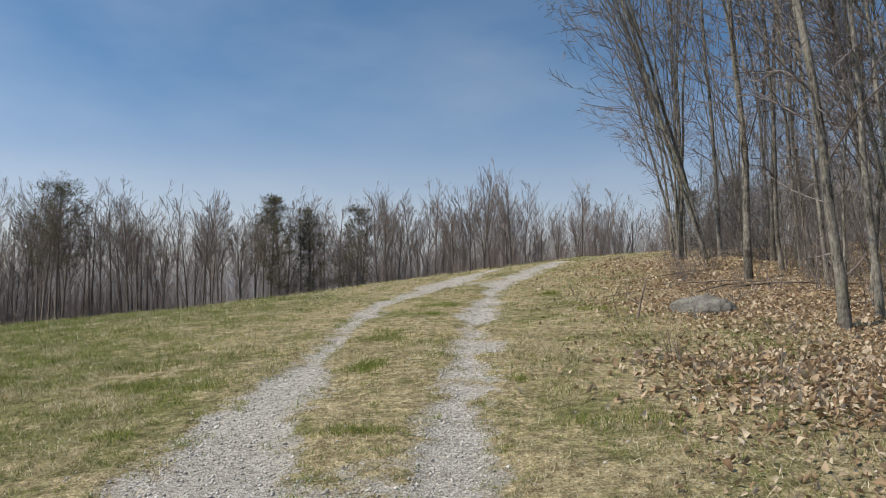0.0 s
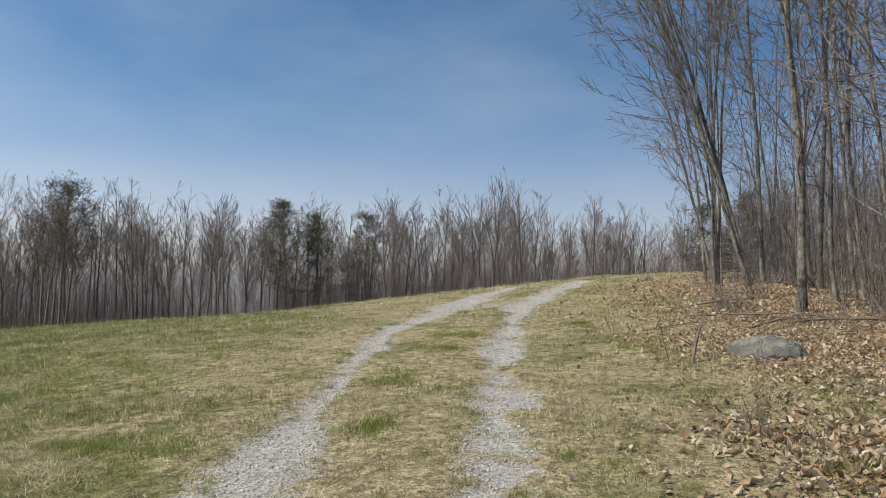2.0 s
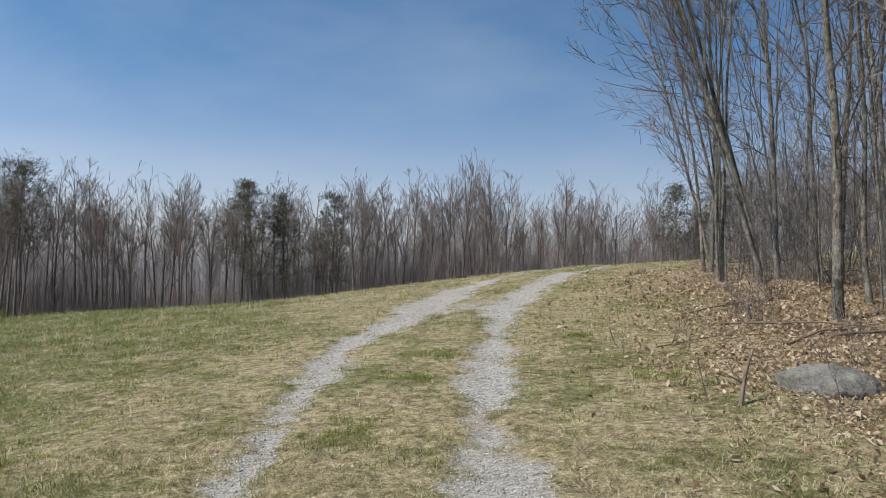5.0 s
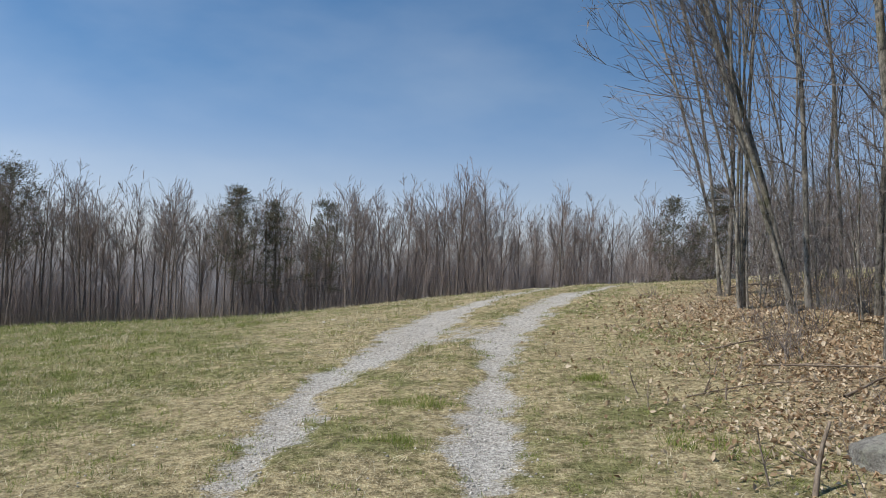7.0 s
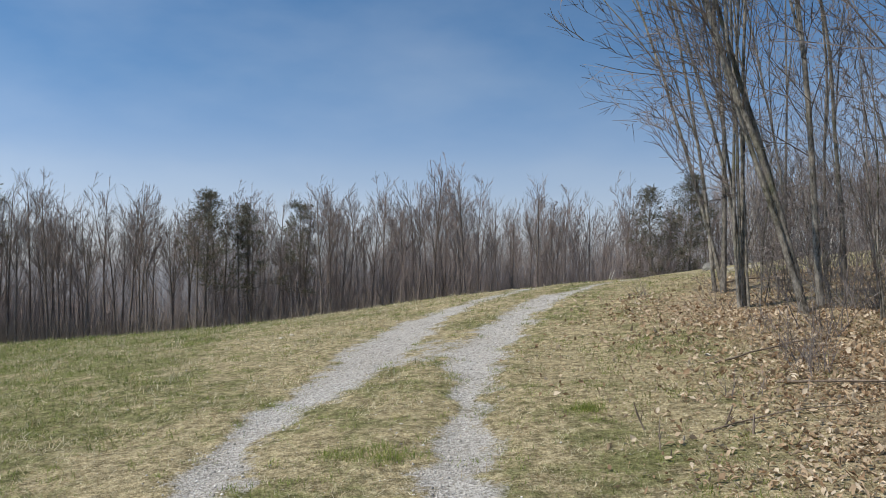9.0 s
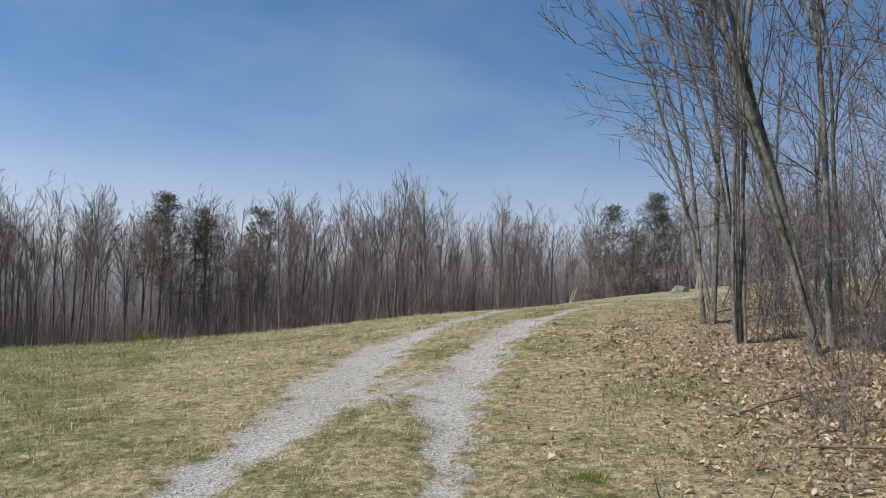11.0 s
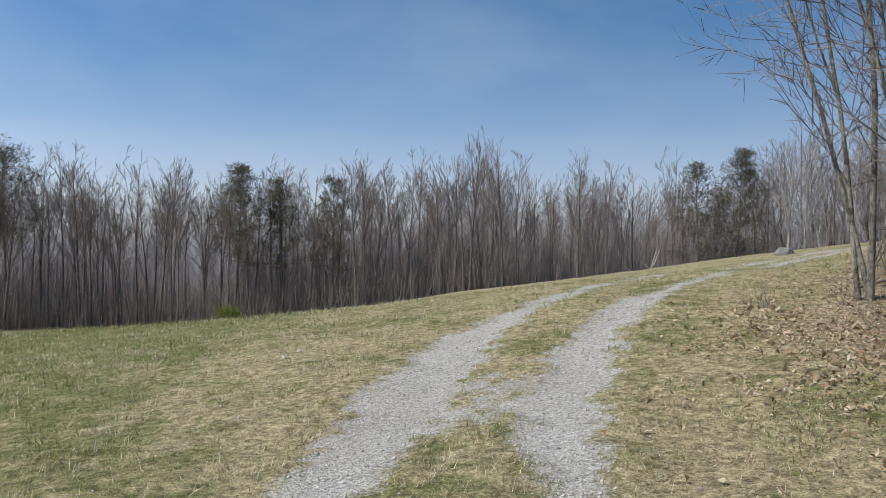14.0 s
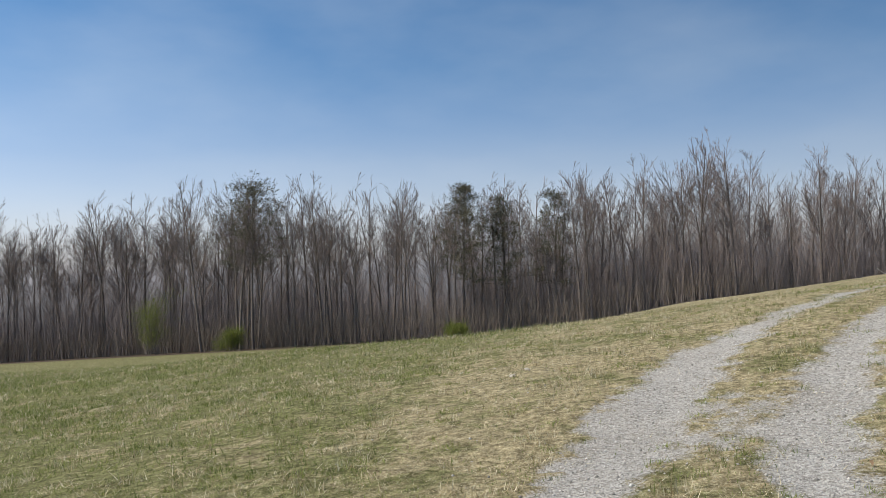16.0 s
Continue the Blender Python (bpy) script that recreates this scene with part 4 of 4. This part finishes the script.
parts_x, parts_y = [], []
for seed, count, low, high in ((501, 330000, 3.0, 9.0), (502, 270000, 7.0, 16.0), (503, 200000, 13.0, 24.0), (504, 130000, 20.0, 38.0)):
    rng, x, y = scatter_points(seed, count, low, high)
    keep = (rng.uniform(0, 1, count) > bare(x, y)) & (rng.uniform(0, 1, count) > 0.5 * litter_at(x, y)) & (rng.uniform(0, 1, count) < 0.12 + 0.88 * np.clip((fuzz(x, y, 3.2, 21, 4) - 0.32) / 0.34, 0, 1))
    parts_x.append(x[keep])
    parts_y.append(y[keep])
rng = np.random.RandomState(505)
parts_x += [rng.uniform(-36, -8, 110000), rng.uniform(-62, -30, 70000)]
parts_y += [rng.uniform(11, 46, 110000), rng.uniform(14, 62, 70000)]
x, y = np.concatenate(parts_x), np.concatenate(parts_y)
far = np.clip((np.hypot(x, y - 8) - 4) / 18, 0, 1.6)
left = np.clip((-x - 1.6) / 2.5, 0, 1)
rng = np.random.RandomState(510)
sward = 0.45 * fuzz(x, y, 1.3, 31, 3) + 0.55 * fuzz(x, y, 4.4, 33, 3)
is_green = rng.uniform(0, 1, len(x)) < np.clip((sward - 0.45 + 0.06 * left) / 0.13, 0, 1) * (0.48 + 0.5 * left) + 0.06
tussock = np.clip((fuzz(x, y, 4.5, 23, 3) - 0.3) / 0.4, 0, 1)
tall = (0.55 + 0.95 * tussock) * (1 + 0.8 * np.clip((np.hypot(x, y - 8) - 16) / 20, 0, 1)) * (0.024 + 0.036 * rng.uniform(0, 1, len(x)) ** 2) * (1 + 0.6 * left) * (1 + 0.3 * far)
d = ~is_green
blades("dry_grass", rng, x[d], y[d], tall[d] * 1.4, 0.0045 + 0.005 * far[d], 1.15, DRY_GRASS, "matted straw-coloured dry grass over the meadow")
g = is_green
blades("green_grass", rng, x[g], y[g], tall[g], 0.0055 + 0.006 * far[g], 0.7, GREEN_GRASS, "fresh green spring grass coming through straw")

# green tufts
rng, tx, ty = scatter_points(520, 2400, 3.5, 32.0)
keep = (gravel_at(tx, ty) < 0.75) & (litter_at(tx, ty) < 0.35)
tx, ty = tx[keep], ty[keep]
per = 34
bx = (tx[:, None] + rng.normal(0, 0.055, (len(tx), per)) * rng.uniform(0.6, 1.5, (len(tx), 1))).ravel()
by = (ty[:, None] + rng.normal(0, 0.05, (len(ty), per))).ravel()
blades("grass_tufts", rng, bx, by, 0.028 + 0.036 * rng.uniform(0, 1, len(bx)), np.full(len(bx), 0.006), 0.8, TUFT_GREEN, "small bright green grass tufts beside the ruts")
# taller dry tufts along the brow of the field
rng = np.random.RandomState(525)
cy = rng.uniform(14, 34, 900)
cx = rng.uniform(-13, 1, 900) + 0.12 * (cy - 14)
cx, cy = cx[gravel_at(cx, cy) < 0.05], cy[gravel_at(cx, cy) < 0.05]
per = 22
bx = (cx[:, None] + rng.normal(0, 0.05, (len(cx), per))).ravel()
by = (cy[:, None] + rng.normal(0, 0.05, (len(cy), per))).ravel()
blades("dry_tufts", rng, bx, by, 0.05 + 0.08 * rng.uniform(0, 1, len(bx)), np.full(len(bx), 0.006), 0.6, DRY_GRASS, "pale dry grass tufts along the brow of the meadow")
# named larger tufts of the left verge
bx, by = [], []
for cx, cy, sx, sy in ((-2.15, 7.0, 0.30, 0.28), (-2.45, 7.3, 0.3, 0.2), (-0.75, 7.5, 0.13, 0.4), (-0.55, 5.3, 0.22, 0.10), (0.6, 6.6, 0.06, 0.06), (-2.2, 5.6, 0.15, 0.1), (-0.45, 9.2, 0.2, 0.2), (-0.2, 10.7, 0.25, 0.1), (-3.9, 6.1, 0.4, 0.3), (1.2, 5.4, 0.25, 0.15), (2.2, 6.2, 0.2, 0.15), (1.7, 12.9, 0.2, 0.15), (1.9, 10.6, 0.2, 0.2), (-0.1, 12.0, 0.3, 0.2)):
    n = int(280 * (sx + 0.1) * (sy + 0.1) / 0.09)
    for _ in range(5):
        ox, oy = rng.normal(cx, sx * 0.7), rng.normal(cy, sy * 0.7)
        bx.append(rng.normal(ox, sx * 0.25 + 0.02, n // 3))
        by.append(rng.normal(oy, sy * 0.25 + 0.02, n // 3))
bx, by = np.concatenate(bx), np.concatenate(by)
blades("lush_grass", rng, bx, by, 0.04 + 0.05 * rng.uniform(0, 1, len(bx)), np.full(len(bx), 0.0058), 0.7, TUFT_GREEN, "lush green grass patches on the verge")


def leaves(name, rng, x, y, size, label):
    """Curled, lobed dry leaves: a folded blade of six faces each."""
    n = len(x)
    z = surface(x, y)
    a = rng.uniform(0, 2 * np.pi, n)
    pitch, roll = rng.normal(0, 0.7, n), rng.normal(0, 0.9, n)
    fwd = np.stack([np.cos(a) * np.cos(pitch), np.sin(a) * np.cos(pitch), np.sin(pitch)], 1)
    up = np.stack([-np.cos(a) * np.sin(pitch), -np.sin(a) * np.sin(pitch), np.cos(pitch)], 1)
    right = np.cross(fwd, up)
    right, up = right * np.cos(roll)[:, None] + up * np.sin(roll)[:, None], up * np.cos(roll)[:, None] - right * np.sin(roll)[:, None]
    fold = rng.uniform(0.2, 1.3, n)[:, None]
    curl = rng.normal(0.3, 0.45, n)[:, None]
    s = size[:, None]
    c = np.stack([x, y, z + 0.012 + 0.25 * size * np.abs(np.sin(pitch)) + 0.012 * rng.uniform(0, 1, n)], 1)
    mid = [c - fwd * s * 0.5, c - fwd * s * 0.12 - up * s * curl * 0.2, c + fwd * s * 0.2 - up * s * curl * 0.2, c + fwd * s * 0.52 + up * s * curl * 0.3]
    wide = [0.22 * s, 0.30 * s]
    lobe = [p + sgn * right * w * rng.uniform(0.5, 1.25, (n, 1)) + up * w * fold * rng.uniform(0.3, 1.3, (n, 1)) + fwd * s * rng.normal(0, 0.09, (n, 1)) for sgn in (-1, 1) for p, w in zip(mid[1:3], wide)]
    v = np.stack(mid + lobe, 1).reshape(-1, 3)
    k = 8 * np.arange(n)[:, None]
    tri = [k + np.array([t]) for t in ((0, 1, 4), (1, 2, 5), (1, 5, 4), (2, 3, 5), (0, 6, 1), (1, 6, 7), (1, 7, 2), (2, 7, 3))]
    ob = mesh_object(name, v, np.concatenate(tri), LEAF)
    return tagged(ob, label, "leaves", kind="stuff")


def small_leaves(name, rng, x, y, size, label):
    """Folded dry leaves, two faces each."""
    n = len(x)
    c = np.stack([x, y, surface(x, y) + 0.010 + 0.2 * size * rng.uniform(0, 1, n)], 1)
    a = rng.uniform(0, 2 * np.pi, n)
    fwd = np.stack([np.cos(a), np.sin(a), rng.normal(0, 0.5, n)], 1)
    side = np.stack([-np.sin(a), np.cos(a), rng.normal(0, 0.5, n)], 1)
    lift = np.array([0, 0, 1.0]) * (rng.uniform(-0.05, 0.35, n) * size)[:, None]
    s = size[:, None]
    v = np.stack([c - fwd * s * 0.5, c + side * s * 0.22 + lift, c + fwd * s * 0.5, c - side * s * 0.22 + lift], 1).reshape(-1, 3)
    k = 4 * np.arange(n)[:, None]
    ob = mesh_object(name, v, np.concatenate([k + np.array([(0, 1, 2)]), k + np.array([(0, 2, 3)])]), LEAF)
    return tagged(ob, label, "leaves", kind="stuff")


rng = np.random.RandomState(533)
n = 220000
y = 5.0 + 24 * rng.uniform(0, 1, n) ** 1.2
x = 0.9 + (3.2 + 0.36 * y) * rng.uniform(0, 1, n)
heap = np.clip(litter_at(x, y) * (0.15 + 0.9 * patch(x, y, 1.6, 41)) + 0.10 * (y < 18) * np.clip((x - 1.1) / 1.8, 0, 1) * patch(x, y, 1.3, 44), 0, 1) * (1 - 0.9 * gravel_at(x, y))
keep = rng.uniform(0, 1, n) < 0.9 * heap
x, y = x[keep], y[keep]
small_leaves("fallen_leaves", rng, x, y, 0.022 + 0.042 * rng.uniform(0, 1, len(x)) ** 1.5, "thick litter of small brown leaves under the trees")
rng = np.random.RandomState(530)
n = 26000
y = 3.5 + 13 * rng.uniform(0, 1, n) ** 1.3
x = 0.9 + (3.0 + 0.33 * y) * rng.uniform(0, 1, n)
heap = np.clip(litter_at(x, y) * (0.2 + 0.9 * patch(x, y, 1.6, 41)) + 0.20 * np.clip((x - 1.0) / 1.6, 0, 1) * patch(x, y, 2.0, 43) * (y < 18), 0, 1)
keep = rng.uniform(0, 1, n) < heap
x, y = x[keep], y[keep]
leaves("leaf_litter", rng, x, y, 0.032 + 0.04 * rng.uniform(0, 1, len(x)), "curled tan and brown oak leaves lying under the trees")
rng = np.random.RandomState(531)
hx, hy = [], []
for cx, cy, sx, sy, k in ((2.7, 5.9, 0.6, 0.4, 700), (3.1, 6.7, 0.6, 0.45, 600), (2.1, 7.0, 0.4, 0.3, 240), (3.4, 5.2, 0.5, 0.5, 400), (4.3, 8.2, 0.4, 0.5, 200), (4.4, 14.0, 0.7, 0.7, 300), (4.3, 16.2, 0.8, 0.8, 300), (4.0, 18.8, 0.7, 0.8, 260)):
    hx.append(rng.normal(cx, sx, k))
    hy.append(rng.normal(cy, sy, k))
hx, hy = np.concatenate(hx), np.concatenate(hy)
keep = gravel_at(hx, hy) < 0.1
hx, hy = hx[keep], hy[keep]
leaves("leaf_drift", rng, hx, hy, 0.04 + 0.055 * rng.uniform(0, 1, len(hx)), "drift of pale curled oak leaves at the grass edge")


def stones(name, rng, x, y, size, mat, label):
    """Small angular stones, eight faces each."""
    n = len(x)
    z = surface(x, y)
    corners = np.array([(1, 0, 0), (0, 1, 0), (-1, 0, 0), (0, -1, 0), (0, 0, 0.75), (0, 0, -0.6)])
    v = corners[None] * size[:, None, None] * rng.uniform(0.55, 1.25, (n, 6, 1)) + rng.normal(0, 0.12, (n, 6, 3)) * size[:, None, None]
    a = rng.uniform(0, 6.28, n)
    ca, sa = np.cos(a)[:, None], np.sin(a)[:, None]
    v = np.stack([v[..., 0] * ca - v[..., 1] * sa, v[..., 0] * sa + v[..., 1] * ca, v[..., 2]], -1)
    v = v + np.stack([x, y, z + size * 0.15], 1)[:, None]
    k = 6 * np.arange(n)[:, None]
    tri = [k + np.array([t]) for t in ((0, 1, 4), (1, 2, 4), (2, 3, 4), (3, 0, 4), (1, 0, 5), (2, 1, 5), (3, 2, 5), (0, 3, 5))]
    ob = mesh_object(name, v.reshape(-1, 3), np.concatenate(tri), mat)
    return tagged(ob, label, "gravel", kind="stuff")


rng, x, y = scatter_points(540, 150000, 3.2, 21.0)
keep = rng.uniform(0, 1, len(x)) < gravel_at(x, y) * 0.95 + 0.02 * (np.abs(x) < 2.5)
x, y = x[keep], y[keep]
stones("gravel", rng, x, y, 0.005 + 0.013 * rng.uniform(0, 1, len(x)) ** 2.5, GRAVEL, "crushed grey gravel lying in the wheel ruts")


# ---- a few pale scraps ----
def scrap(x, y, size, turn):
    bm = bmesh.new()
    bmesh.ops.create_grid(bm, x_segments=4, y_segments=3, size=size)
    for v in bm.verts:
        v.co.z = 0.35 * size * math.sin(v.co.x / size * 2.1 + 1) + 0.2 * size * math.cos(v.co.y / size * 3)
        v.co.y *= 0.7
    me = bpy.data.meshes.new("pale_leaf")
    bm.to_mesh(me)
    bm.free()
    me.materials.append(WHITE)
    ob = new("pale_leaf", me)
    mod = ob.modifiers.new("thickness", "SOLIDIFY")
    mod.thickness = 0.003
    ob.matrix_basis = pose(x, y, float(surface(x, y)) + size * 0.45, 30, 10, turn)
    return tagged(ob, "pale bleached leaf lying curled on the grass", "leaf", "pale scraps")


for k, (x, y, s) in enumerate(((-1.6, 19.6, 0.034), (-1.5, 20.1, 0.03), (1.72, 5.78, 0.03), (3.4, 14.9, 0.04))):
    scrap(x, y, s, 40 * k)
